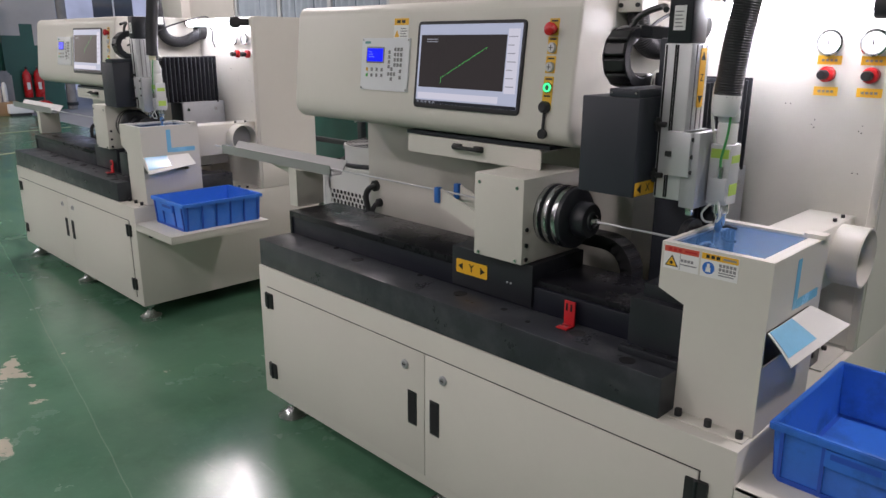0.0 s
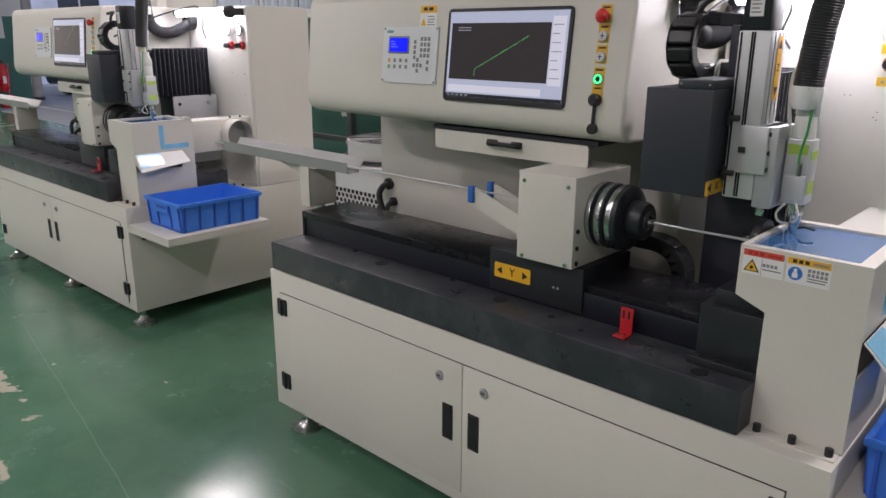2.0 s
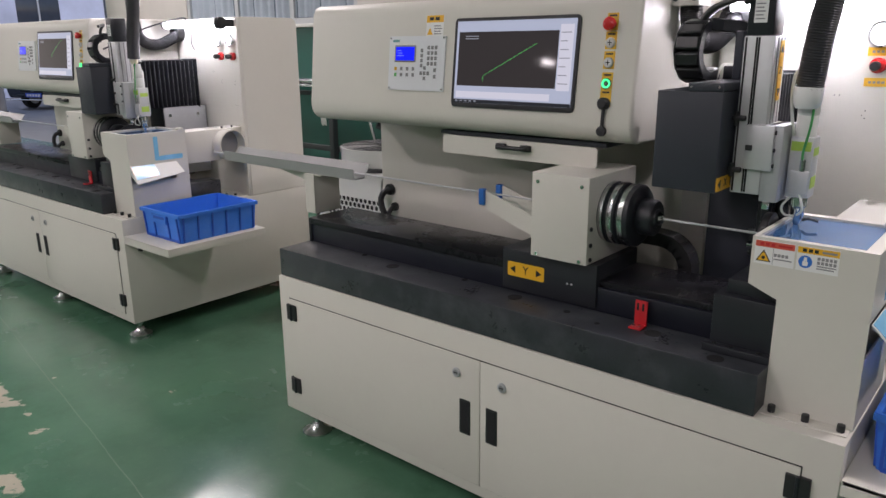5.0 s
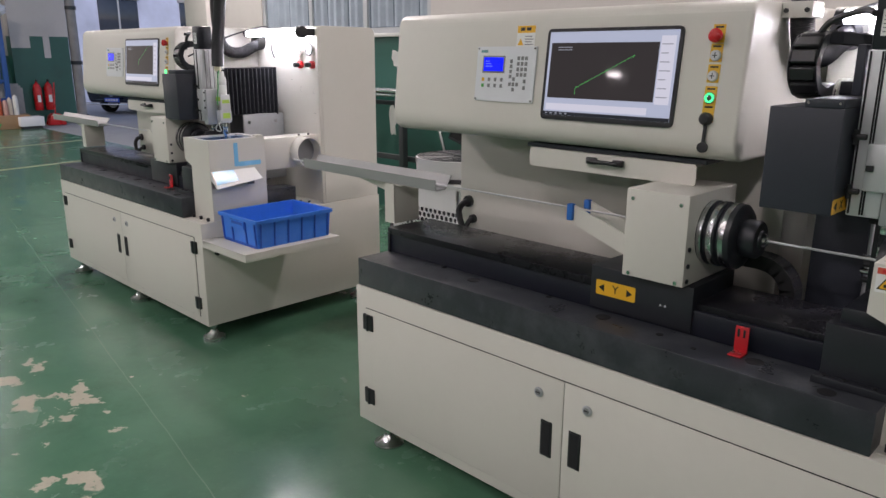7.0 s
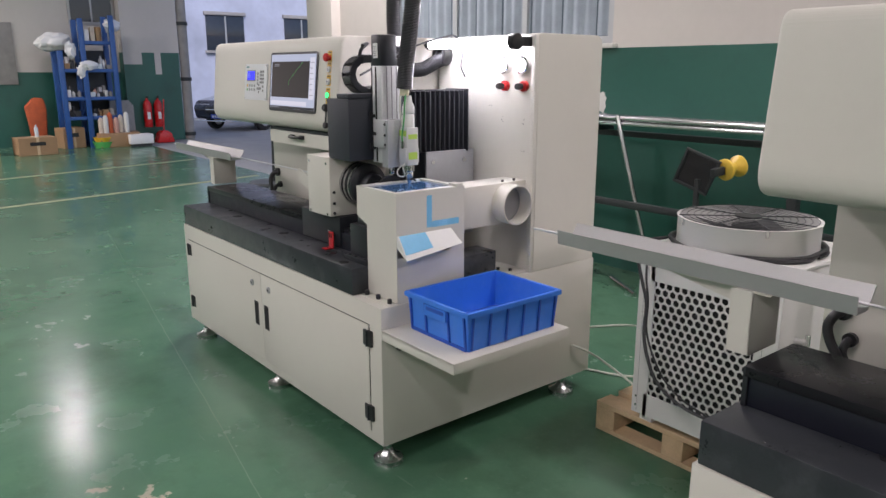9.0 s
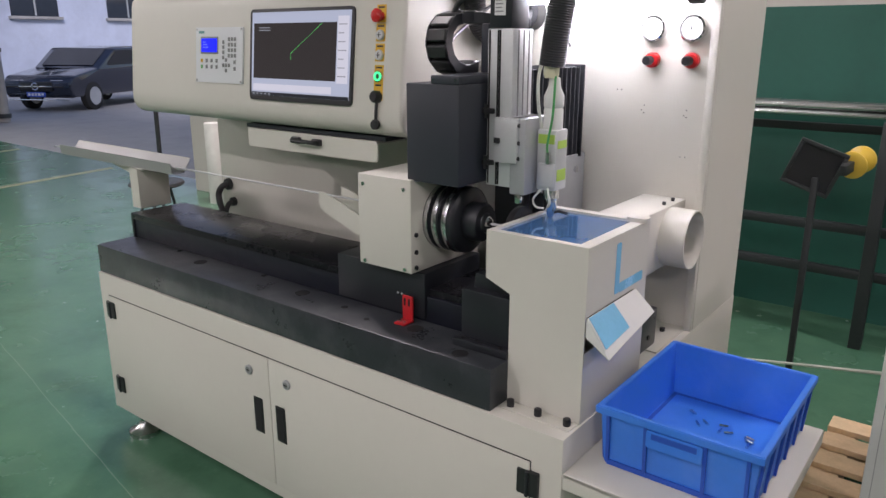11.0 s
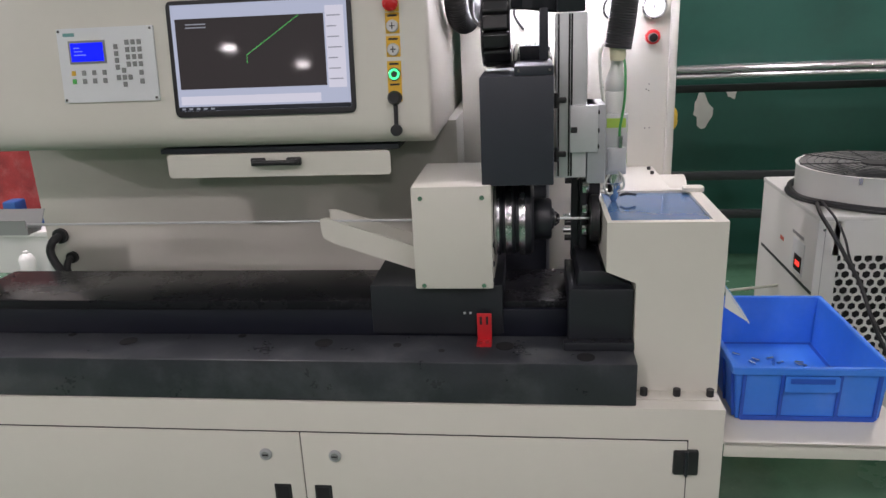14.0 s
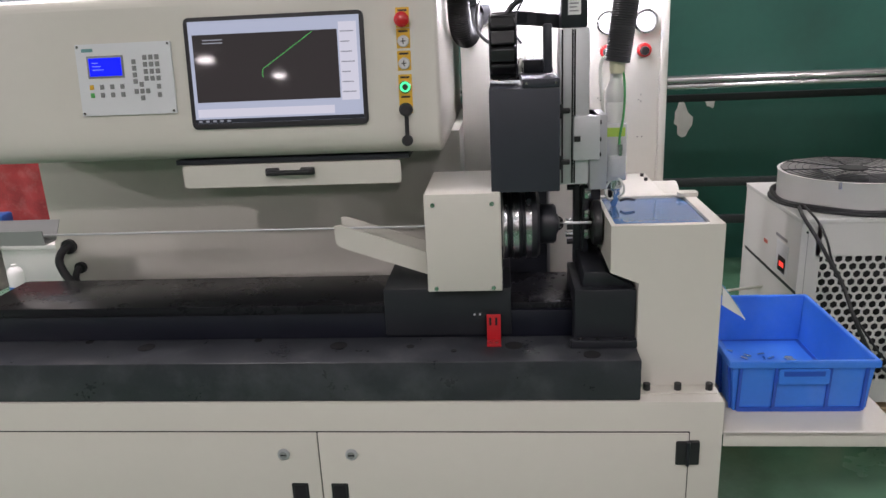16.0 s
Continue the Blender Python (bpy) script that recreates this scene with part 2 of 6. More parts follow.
def floor_material():
    m = bpy.data.materials.new("green epoxy floor")
    m.use_nodes = True
    n, l = m.node_tree.nodes, m.node_tree.links
    b = n["Principled BSDF"]
    tc = n.new("ShaderNodeTexCoord")

    def noise_tex(scale, detail=8, rough=0.6):
        t = n.new("ShaderNodeTexNoise")
        t.inputs["Scale"].default_value, t.inputs["Detail"].default_value, t.inputs["Roughness"].default_value = scale, detail, rough
        l.new(tc.outputs["Object"], t.inputs["Vector"])
        return t.outputs["Fac"]

    def ranged(v, a, c, lo=0.0, hi=1.0):
        r = n.new("ShaderNodeMapRange")
        r.inputs["From Min"].default_value, r.inputs["From Max"].default_value = a, c
        r.inputs["To Min"].default_value, r.inputs["To Max"].default_value = lo, hi
        l.new(v, r.inputs["Value"])
        return r.outputs["Result"]

    def mixc(f, a, c):
        x = n.new("ShaderNodeMix")
        x.data_type = "RGBA"
        l.new(f, x.inputs["Factor"])
        for s, k in ((a, "A"), (c, "B")):
            if isinstance(s, tuple):
                x.inputs[k].default_value = (*s, 1)
            else:
                l.new(s, x.inputs[k])
        return x.outputs["Result"]

    def math2(op, a, c):
        x = n.new("ShaderNodeMath")
        x.operation = op
        for i, s in enumerate((a, c)):
            if isinstance(s, (int, float)):
                x.inputs[i].default_value = s
            else:
                l.new(s, x.inputs[i])
        return x.outputs[0]

    base = mixc(ranged(noise_tex(0.9), 0.35, 0.7), (0.050, 0.136, 0.082), (0.084, 0.188, 0.117))
    base = mixc(ranged(noise_tex(5.0), 0.45, 0.75, 0, 0.5), base, (0.085, 0.19, 0.11))
    base = mixc(ranged(noise_tex(2.2, 10, 0.7), 0.50, 0.72, 0, 0.6), base, (0.030, 0.092, 0.050))
    base = mixc(ranged(noise_tex(38.0, 4), 0.58, 0.78, 0, 0.35), base, (0.12, 0.21, 0.14))
    # bare worn patches where the coating has peeled in the aisle
    worn = None
    for cx, cy, r in ((-3.95, 0.78, 0.62), (-3.2, 0.52, 0.30), (-4.5, 0.72, 0.4)):
        d = n.new("ShaderNodeVectorMath")
        d.operation = "DISTANCE"
        d.inputs[1].default_value = (cx, cy, 0)
        l.new(tc.outputs["Object"], d.inputs[0])
        w = ranged(d.outputs["Value"], 0.1, r, 0.19, 0.0)
        worn = w if worn is None else math2("MAXIMUM", worn, w)
    patch = math2("ADD", noise_tex(5.0, 9, 0.60), worn)
    patch = ranged(patch, 0.715, 0.73)
    base = mixc(patch, base, mixc(noise_tex(22), (0.28, 0.27, 0.21), (0.40, 0.37, 0.28)))
    # thin scratches
    mp = n.new("ShaderNodeMapping")
    mp.inputs["Rotation"].default_value = (0, 0, 0.6)
    mp.inputs["Scale"].default_value = (2.2, 30, 1)
    l.new(tc.outputs["Object"], mp.inputs["Vector"])
    sc = n.new("ShaderNodeTexNoise")
    sc.inputs["Scale"].default_value, sc.inputs["Detail"].default_value = 1.5, 3
    l.new(mp.outputs["Vector"], sc.inputs["Vector"])
    base = mixc(ranged(sc.outputs["Fac"], 0.70, 0.76, 0, 0.35), base, (0.16, 0.25, 0.18))
    # one long hairline crack across the aisle
    sep = n.new("ShaderNodeSeparateXYZ")
    l.new(tc.outputs["Object"], sep.inputs[0])
    along = math2("ADD", math2("MULTIPLY", sep.outputs["X"], CRACK[0]), math2("MULTIPLY", sep.outputs["Y"], CRACK[1]))
    off = math2("ADD", math2("SUBTRACT", along, CRACK[2]), math2("MULTIPLY", math2("SUBTRACT", noise_tex(2.0, 6), 0.5), 0.03))
    base = mixc(ranged(math2("ABSOLUTE", off, 0), 0.001, 0.0035, 0.40, 0.0), base, (0.20, 0.28, 0.20))
    l.new(base, b.inputs["Base Color"])
    rough = math2("ADD", ranged(noise_tex(2.6), 0.3, 0.75, 0.14, 0.33), math2("MULTIPLY", patch, 0.45))
    l.new(rough, b.inputs["Roughness"])
    bp = n.new("ShaderNodeBump")
    bp.inputs["Strength"].default_value, bp.inputs["Distance"].default_value = 0.10, 0.006
    l.new(math2("ADD", noise_tex(7.0, 5), math2("MULTIPLY", sc.outputs["Fac"], 0.3)), bp.inputs["Height"])
    l.new(bp.outputs["Normal"], b.inputs["Normal"])
    return m


floor_green = floor_material()

# ---------------------------------------------------------------- mesh helpers


def finish(bm, name, material, parent=None, label="", smooth=40):
    me = bpy.data.meshes.new(name)
    bmesh.ops.recalc_face_normals(bm, faces=bm.faces)
    bm.to_mesh(me)
    bm.free()
    me.materials.append(material)
    if smooth:
        me.shade_smooth()
        me.set_sharp_from_angle(angle=radians(smooth))
    ob = new(name, me)
    if parent:
        ob.parent = parent
    if label:
        ob["label"] = label
    return ob


def part(name, bm, material, parent, label=""):
    return finish(bm, name, material, parent, label)


def thing(name, label, category, m=None, group="", kind=""):
    ob = new(name)
    ob.empty_display_size = 0.05
    if m is not None:
        ob.matrix_world = m
    return tagged(ob, label, category, group, kind)


def box(x0, x1, y0, y1, z0, z1, bevel=0.0, seg=2, bm=None, m=None):
    own = bmesh.new()
    mm = Matrix.Translation(((x0 + x1) / 2, (y0 + y1) / 2, (z0 + z1) / 2)) @ Matrix.Diagonal((abs(x1 - x0), abs(y1 - y0), abs(z1 - z0), 1))
    bmesh.ops.create_cube(own, size=1, matrix=mm)
    if bevel:
        bmesh.ops.bevel(own, geom=own.edges[:], offset=bevel, segments=seg, affect="EDGES", profile=0.5)
    return merged(own, bm, m)


def merged(own, bm=None, m=None):
    if m is not None:
        bmesh.ops.transform(own, matrix=m, verts=own.verts)
    if bm is None:
        return own
    tmp = bpy.data.meshes.new("tmp")
    own.to_mesh(tmp)
    own.free()
    bm.from_mesh(tmp)
    bpy.data.meshes.remove(tmp)
    return bm


def cyl(p0, p1, r, seg=24, r2=None, bm=None, caps=True, bevel=0.0):
    p0, p1 = Vector(p0), Vector(p1)
    d = p1 - p0
    own = bmesh.new()
    mm = Matrix.Translation((p0 + p1) / 2) @ d.to_track_quat("Z", "Y").to_matrix().to_4x4()
    bmesh.ops.create_cone(own, cap_ends=caps, segments=seg, radius1=r, radius2=r if r2 is None else r2, depth=d.length, matrix=mm)
    if bevel:
        es = [e for e in own.edges if len(e.link_faces) == 2 and any(len(f.verts) > 4 for f in e.link_faces)]
        bmesh.ops.bevel(own, geom=es, offset=bevel, segments=2, affect="EDGES", profile=0.5)
    return merged(own, bm)


def prism(profile, axis, a, b, bevel=0.0, seg=2, bm=None, m=None):
    """A flat outline pushed along an axis: 'x' takes (y, z) points, 'y' takes (x, z), 'z' takes (x, y)."""
    own = bmesh.new()
    put = {"x": lambda p, q, s: (s, p, q), "y": lambda p, q, s: (p, s, q), "z": lambda p, q, s: (p, q, s)}[axis]
    va = [own.verts.new(put(p, q, a)) for p, q in profile]
    vb = [own.verts.new(put(p, q, b)) for p, q in profile]
    own.faces.new(va)
    own.faces.new(vb[::-1])
    k = len(profile)
    for i in range(k):
        own.faces.new((va[i], vb[i], vb[(i + 1) % k], va[(i + 1) % k]))
    bmesh.ops.recalc_face_normals(own, faces=own.faces)
    if bevel:
        bmesh.ops.bevel(own, geom=own.edges[:], offset=bevel, segments=seg, affect="EDGES", profile=0.5)
    return merged(own, bm, m)


def rounded(points, r, seg=5):
    """An outline with its corners rounded; r is one radius or one for each corner."""
    out = []
    k = len(points)
    for i in range(k):
        p, a, b = Vector(points[i]), Vector(points[i - 1]), Vector(points[(i + 1) % k])
        ri = r[i] if isinstance(r, (list, tuple)) else r
        if ri <= 0:
            out.append(tuple(p))
            continue
        u, v = (a - p).normalized(), (b - p).normalized()
        half = u.angle(v) / 2
        cut = min(ri / math.tan(half), (a - p).length * 0.49, (b - p).length * 0.49)
        s, e = p + u * cut, p + v * cut
        for j in range(seg + 1):
            t = j / seg
            out.append(tuple(s * (1 - t) ** 2 + p * 2 * t * (1 - t) + e * t * t))
    return out


def plate(points, r, axis, a, b, bm=None, m=None):
    return prism(rounded(points, r), axis, a, b, bm=bm, m=m)


def rect(x0, x1, y0, y1):
    return [(x0, y0), (x1, y0), (x1, y1), (x0, y1)]


def curve_points(pts, n=10):
    """A smooth line through points."""
    pts = [Vector(p) for p in pts]
    out = []
    for i in range(len(pts) - 1):
        p0, p1, p2, p3 = pts[max(i - 1, 0)], pts[i], pts[i + 1], pts[min(i + 2, len(pts) - 1)]
        for j in range(n):
            t = j / n
            out.append(0.5 * ((2 * p1) + (p2 - p0) * t + (2 * p0 - 5 * p1 + 4 * p2 - p3) * t * t + (3 * p1 - p0 - 3 * p2 + p3) * t ** 3))
    out.append(pts[-1])
    return out


def sweep(pts, r, seg=10, ripple=0.0, pitch=0.0, bm=None, n=10, smooth_path=True):
    """A tube along a line; with ripple a corrugated hose."""
    line = curve_points(pts, n) if smooth_path else [Vector(p) for p in pts]
    if ripple:
        dense = []
        for a, b in zip(line, line[1:]):
            k = max(1, round((b - a).length / (pitch / 2)))
            dense += [a.lerp(b, j / k) for j in range(k)]
        line = dense + [line[-1]]
    own = bmesh.new()
    rings = []
    side = None
    for i, p in enumerate(line):
        d = (line[min(i + 1, len(line) - 1)] - line[max(i - 1, 0)]).normalized()
        if side is None:
            side = d.orthogonal().normalized()
        side = (side - d * side.dot(d)).normalized()
        up = d.cross(side)
        rr = r + (ripple if i % 2 else 0)
        rings.append([own.verts.new(p + (side * math.cos(a) + up * math.sin(a)) * rr) for a in [2 * math.pi * j / seg for j in range(seg)]])
    for a, b in zip(rings, rings[1:]):
        for j in range(seg):
            own.faces.new((a[j], a[(j + 1) % seg], b[(j + 1) % seg], b[j]))
    own.faces.new(rings[0][::-1])
    own.faces.new(rings[-1])
    return merged(own, bm)


def lathe(profile, p, axis="z", seg=32, bm=None, closed=False):
    """Turn (radius, height) points about an axis through p."""
    own = bmesh.new()
    rings = []
    for r, h in profile:
        ring = []
        for j in range(seg):
            a = 2 * math.pi * j / seg
            c, s = r * math.cos(a), r * math.sin(a)
            ring.append(own.verts.new({"z": (c, s, h), "x": (h, c, s), "y": (c, h, s)}[axis]))
        rings.append(ring)
    pairs = list(zip(rings, rings[1:])) + ([(rings[-1], rings[0])] if closed else [])
    for a, b in pairs:
        for j in range(seg):
            own.faces.new((a[j], a[(j + 1) % seg], b[(j + 1) % seg], b[j]))
    if not closed:
        for ring in (rings[0], rings[-1]):
            if (ring[0].co - ring[seg // 2].co).length > 1e-4:
                own.faces.new(ring)
    bmesh.ops.remove_doubles(own, verts=own.verts, dist=1e-6)
    bmesh.ops.recalc_face_normals(own, faces=own.faces)
    return merged(own, bm, Matrix.Translation(p))


def letters(text, size, material, parent, m, name="lettering"):
    c = bpy.data.curves.new("letters", "FONT")
    c.body, c.size, c.align_x, c.align_y, c.extrude = text, size, "CENTER", "CENTER", 0.0004
    tmp = bpy.data.objects.new("letters", c)
    scene.collection.objects.link(tmp)
    me = bpy.data.meshes.new_from_object(tmp)
    bpy.data.objects.remove(tmp)
    me.transform(m)
    me.materials.clear()
    me.materials.append(material)
    ob = new(name, me)
    ob.parent = parent
    return ob


# ---------------------------------------------------------------- the hall
WALL_Y, DADO = 4.95, 1.765
FAR_X = -19.8


def setting(name, bm, material, label, category):
    return tagged(finish(bm, name, material), label, category, kind="structure")


setting("floor", box(-20.1, 9.0, -21.0, 5.2, -0.12, 0.0), floor_green, "glossy green epoxy factory floor with worn patches", "floor")
setting("ground", box(-220, 160, 5.21, 220, -0.14, -0.012), concrete, "pale concrete yard outside the open gate", "ground")
# unseen ceiling and walls, added to close the hall and bound its light
setting("ceiling", box(-20.1, 9.0, -21.0, 5.2, 5.2, 5.35), ceiling_paint, "unseen pale ceiling closing the hall", "ceiling")
setting("wall_south", box(-20.1, 9.0, -21.25, -21.0, 0, 5.2), wall_cream, "unseen plain cream plaster wall closing the hall", "wall")
setting("wall_east", box(9.0, 9.25, -21.25, 5.2, 0, 5.2), wall_cream, "unseen plain cream plaster wall closing the hall", "wall")

# back wall: green dado below cream plaster, with a long window
WIN0, WIN1, WIN_B, WIN_T = -8.75, -5.78, 1.80, 3.6
wall_n = thing("wall_north", "back wall with dark green dado and cream plaster above", "wall", kind="structure")
part("dado", box(-9.9, 9.0, WALL_Y, WALL_Y + 0.25, 0, DADO), wall_green, wall_n, "dark green glossy painted dado")
up = box(WIN1, 9.0, WALL_Y + 0.004, WALL_Y + 0.25, DADO, 5.2)
box(-9.9, WIN0, WALL_Y + 0.004, WALL_Y + 0.25, DADO, 5.2, bm=up)
box(WIN0, WIN1, WALL_Y + 0.004, WALL_Y + 0.25, WIN_T, 5.2, bm=up)
box(WIN0, WIN1, WALL_Y + 0.004, WALL_Y + 0.25, DADO, WIN_B, bm=up)
part("plaster", up, wall_cream, wall_n, "cream plaster")
setting("pillar", box(-10.5, -9.9, WALL_Y - 0.12, WALL_Y + 0.35, 0, 5.2, 0.01), wall_cream, "cream plaster pillar beside the open gate", "pillar")

win = thing("window_1", "grey aluminium window with drawn grey curtain behind glass", "window", kind="structure")
fr = box(WIN0, WIN1, WALL_Y + 0.02, WALL_Y + 0.09, WIN_B, WIN_B + 0.06)
box(WIN0, WIN1, WALL_Y + 0.02, WALL_Y + 0.09, WIN_T - 0.06, WIN_T, bm=fr)
for i in range(4):
    wx = WIN0 + (WIN1 - WIN0 - 0.06) * i / 3
    box(wx, wx + 0.06, WALL_Y + 0.018, WALL_Y + 0.092, WIN_B, WIN_T, bm=fr)
part("window_frame", fr, window_frame_m, win)
part("window_sill", box(WIN0 - 0.05, WIN1 + 0.05, WALL_Y - 0.05, WALL_Y + 0.018, WIN_B - 0.035, WIN_B, 0.005), plaster, win)
for i in range(3):
    wx = WIN0 + (WIN1 - WIN0 - 0.06) * i / 3
    part("pane", box(wx + 0.062, wx + (WIN1 - WIN0 - 0.06) / 3 - 0.002, WALL_Y + 0.05, WALL_Y + 0.056, WIN_B + 0.062, WIN_T - 0.062), window_glass, win)
cb = bmesh.new()
k = 130
cols = []
for i in range(k + 1):
    cx = WIN0 + 0.02 + (WIN1 - WIN0 - 0.04) * i / k
    cy = WALL_Y + 0.035 + 0.012 * math.sin(i * 1.15) + 0.006 * math.sin(i * 0.37)
    cols.append((cb.verts.new((cx, cy - 0.0, WIN_B + 0.065)), cb.verts.new((cx, cy, WIN_T - 0.065))))
for a, b in zip(cols, cols[1:]):
    cb.faces.new((a[0], b[0], b[1], a[1]))
part("curtain", cb, curtain_grey, win, "pleated grey blue curtain")

# bare plaster where the dado paint has peeled
random.seed(4)


def peel(x, z, w, h):
    pts = []
    for i in range(16):
        a = 2 * math.pi * i / 16
        rr = random.uniform(0.6, 1.15)
        pts.append((x + w / 2 * rr * math.cos(a), z + h / 2 * rr * math.sin(a)))
    return tagged(finish(prism(pts, "y", WALL_Y - 0.002, WALL_Y + 0.002), "peeled_paint", plaster), "bare white plaster patch where wall paint peeled", "wall damage", kind="structure")


for x, z, w, h in ((-6.27, 1.55, 0.15, 0.22), (-5.97, 1.58, 0.14, 0.28), (-6.34, 0.92, 0.12, 0.38), (-5.85, 1.34, 0.1, 0.2), (-3.60, 0.98, 0.13, 0.24), (-3.42, 1.07, 0.08, 0.07)):
    peel(x, z, w, h)

# far end wall with its own dado, a boarded opening and the gate post
wall_w = thing("wall_west", "far cream wall with green dado and plaster drips", "wall", kind="structure")
part("dado", box(FAR_X - 0.25, FAR_X, -21.0, 6.35, 0, 1.55), wall_green, wall_w, "dark green painted dado")
uw = box(FAR_X - 0.25, FAR_X - 0.004, -21.0, 6.35, 1.55, 5.2)
part("plaster", uw, wall_cream, wall_w, "cream plaster")
part("board", box(FAR_X - 0.02, FAR_X + 0.03, 1.5, 3.05, 1.3, 2.55, 0.005), grey_board, wall_w, "grey board over an opening")
pil = thing("pillar", "cream and green wall pier with ragged plaster strips beside the gate", "pillar", kind="structure")
part("dado", box(FAR_X + 0.002, FAR_X + 0.30, 5.12, 6.36, 0, 1.98), wall_green, pil, "dark green painted pier base")
pu = box(FAR_X + 0.002, FAR_X + 0.304, 5.118, 6.362, 1.98, 5.2)
box(FAR_X + 0.296, FAR_X + 0.306, 5.12, 5.52, 1.72, 1.9795, bm=pu)
box(FAR_X + 0.296, FAR_X + 0.306, 5.80, 5.94, 1.5, 1.9795, bm=pu)
part("plaster", pu, wall_cream, pil, "cream plaster")
wf = thing("window_2", "narrow grey window high on the far wall", "window", kind="structure")
part("window_frame", box(FAR_X - 0.02, FAR_X + 0.03, 4.15, 5.1, 2.55, 4.6, 0.01), window_frame_m, wf)
for i in range(2):
    part("pane", box(FAR_X + 0.024, FAR_X + 0.036, 4.2 + i * 0.44, 4.6 + i * 0.44, 2.62, 4.5), dark_glass, wf)
gp = thing("gate_post", "rusty grey steel gate post at the open gate", "post")
part("post", cyl((FAR_X + 0.25, 6.5, 0), (FAR_X + 0.25, 6.5, 5.15), 0.11, 14), grey_board, gp)
for z in (0.08, 1.35, 2.6):
    part("band", cyl((FAR_X + 0.25, 6.5, z), (FAR_X + 0.25, 6.5, z + 0.08), 0.135, 14), dark_steel, gp)

# painted lines on the floor
for name, pts in (("floor_line", [(-11.86, 1.2, -12.6, 5.0)]), ("floor_line", [(-14.45, 1.2, -15.3, 5.0)])):
    for xa, ya, xb, yb in pts:
        ext = 3.2
        dx, dy = xb - xa, yb - ya
        xa, ya = xa - dx * ext * 0.5, ya - dy * ext * 0.5
        w = 0.05
        tagged(finish(prism([(xa - w, ya), (xa + w, ya), (xb + w, yb), (xb - w, yb)], "z", 0.0, 0.003), name, line_paint), "worn pale yellow line painted on green floor", "floor line", kind="structure")

# yard: building opposite and a parked car
bld = thing("opposite_building", "weathered pale blue rendered building across the yard", "building")
part("wall", box(-31, -27, 3.0, 34.0, 0, 9.0), wall_outside, bld)
part("roof", box(-31.3, -26.7, 2.7, 34.3, 9.0, 9.25, 0.03), concrete, bld)
for wy, wz in ((10.0, 2.25), (12.9, 2.25), (15.8, 2.25), (18.7, 2.25), (10.0, 5.4), (12.9, 5.4), (15.8, 5.4)):
    w1 = part("window", box(-27.05, -26.96, wy, wy + 1.35, wz, wz + 1.15, 0.01), dark_glass, bld)
    part("sill", box(-27.02, -26.85, wy - 0.08, wy + 1.43, wz - 0.09, wz - 0.005, 0.01), concrete, w1)
    part("lintel", box(-27.02, -26.9, wy - 0.06, wy + 1.41, wz + 1.155, wz + 1.27, 0.01), concrete, w1)
    part("frame", box(-26.965, -26.94, wy + 0.65, wy + 0.7, wz + 0.02, wz + 1.13), window_frame_m, w1)


def parked_car(m):
    c = thing("parked_car", "dark blue parked saloon car with silver grille", "car", m)
    side = rounded([(-2.2, 0.32), (2.15, 0.32), (2.25, 0.62), (2.1, 0.80), (1.15, 0.95), (0.45, 1.40), (-1.0, 1.43), (-1.75, 1.02), (-2.2, 0.95)], [0.1, 0.1, 0.12, 0.15, 0.1, 0.2, 0.25, 0.1, 0.12])
    b = prism(side, "y", -0.86, 0.86, 0.05, 2)
    part("body", b, car_paint, c)
    part("windscreen", prism([(1.02, 0.99), (0.47, 1.36), (0.49, 1.37), (1.06, 1.0)], "y", -0.68, 0.68, m=Matrix.Translation((0.03, 0, 0.012))), car_glass, c)
    for s in (-1, 1):
        part("side_window", plate([(0.85, 1.0), (0.35, 1.34), (-0.95, 1.36), (-1.5, 1.02)], 0.05, "y", s * 0.862, s * 0.872), car_glass, c)
        for x in (-1.38, 1.42):
            w = part("wheel", lathe([(0.1, -0.09), (0.27, -0.10), (0.325, -0.07), (0.325, 0.07), (0.27, 0.10), (0.1, 0.09)], (x, s * 0.80, 0.325), "y", 24), tyre, c)
            part("rim", lathe([(0.0, -0.1), (0.2, -0.105), (0.21, 0.105), (0.0, 0.1)], (x, s * 0.80, 0.325), "y", 18), alu_plate, w)
        part("headlight", box(2.02, 2.19, s * 0.5 - 0.19, s * 0.5 + 0.19, 0.60, 0.72, 0.04), white_label, c, "clear headlight")
    g = part("grille", box(2.2, 2.262, -0.42, 0.42, 0.46, 0.68, 0.03), black_plastic, c)
    part("bar", box(2.25, 2.275, -0.42, 0.42, 0.56, 0.585, 0.005), chrome, g)
    part("badge", lathe([(0.075, -0.008), (0.09, 0), (0.075, 0.008), (0.06, 0)], (2.28, 0, 0.575), "x", 20, closed=True), chrome, g, "round chrome badge")
    part("number_plate", box(2.262, 2.275, -0.24, 0.24, 0.34, 0.45, 0.004), plate_blue, c, "blue number plate with pale bars")
    for i in range(5):
        part("bar", box(2.276, 2.278, -0.2 + i * 0.085, -0.14 + i * 0.085, 0.365, 0.425), white_label, c)
    part("bumper_trim", box(2.2, 2.265, -0.8, 0.8, 0.26, 0.29, 0.008), chrome, c)
    return c


parked_car(pose(-22.3, 9.9, -0.012, 0, 0, -62))

# ---------------------------------------------------------------- the cutting machines
FA = radians(6.1)
FACE = Matrix(((1, 0, 0, 0), (0, math.sin(FA), -math.cos(FA), 0.262), (0, math.cos(FA), math.sin(FA), 1.38), (0, 0, 0, 1)))


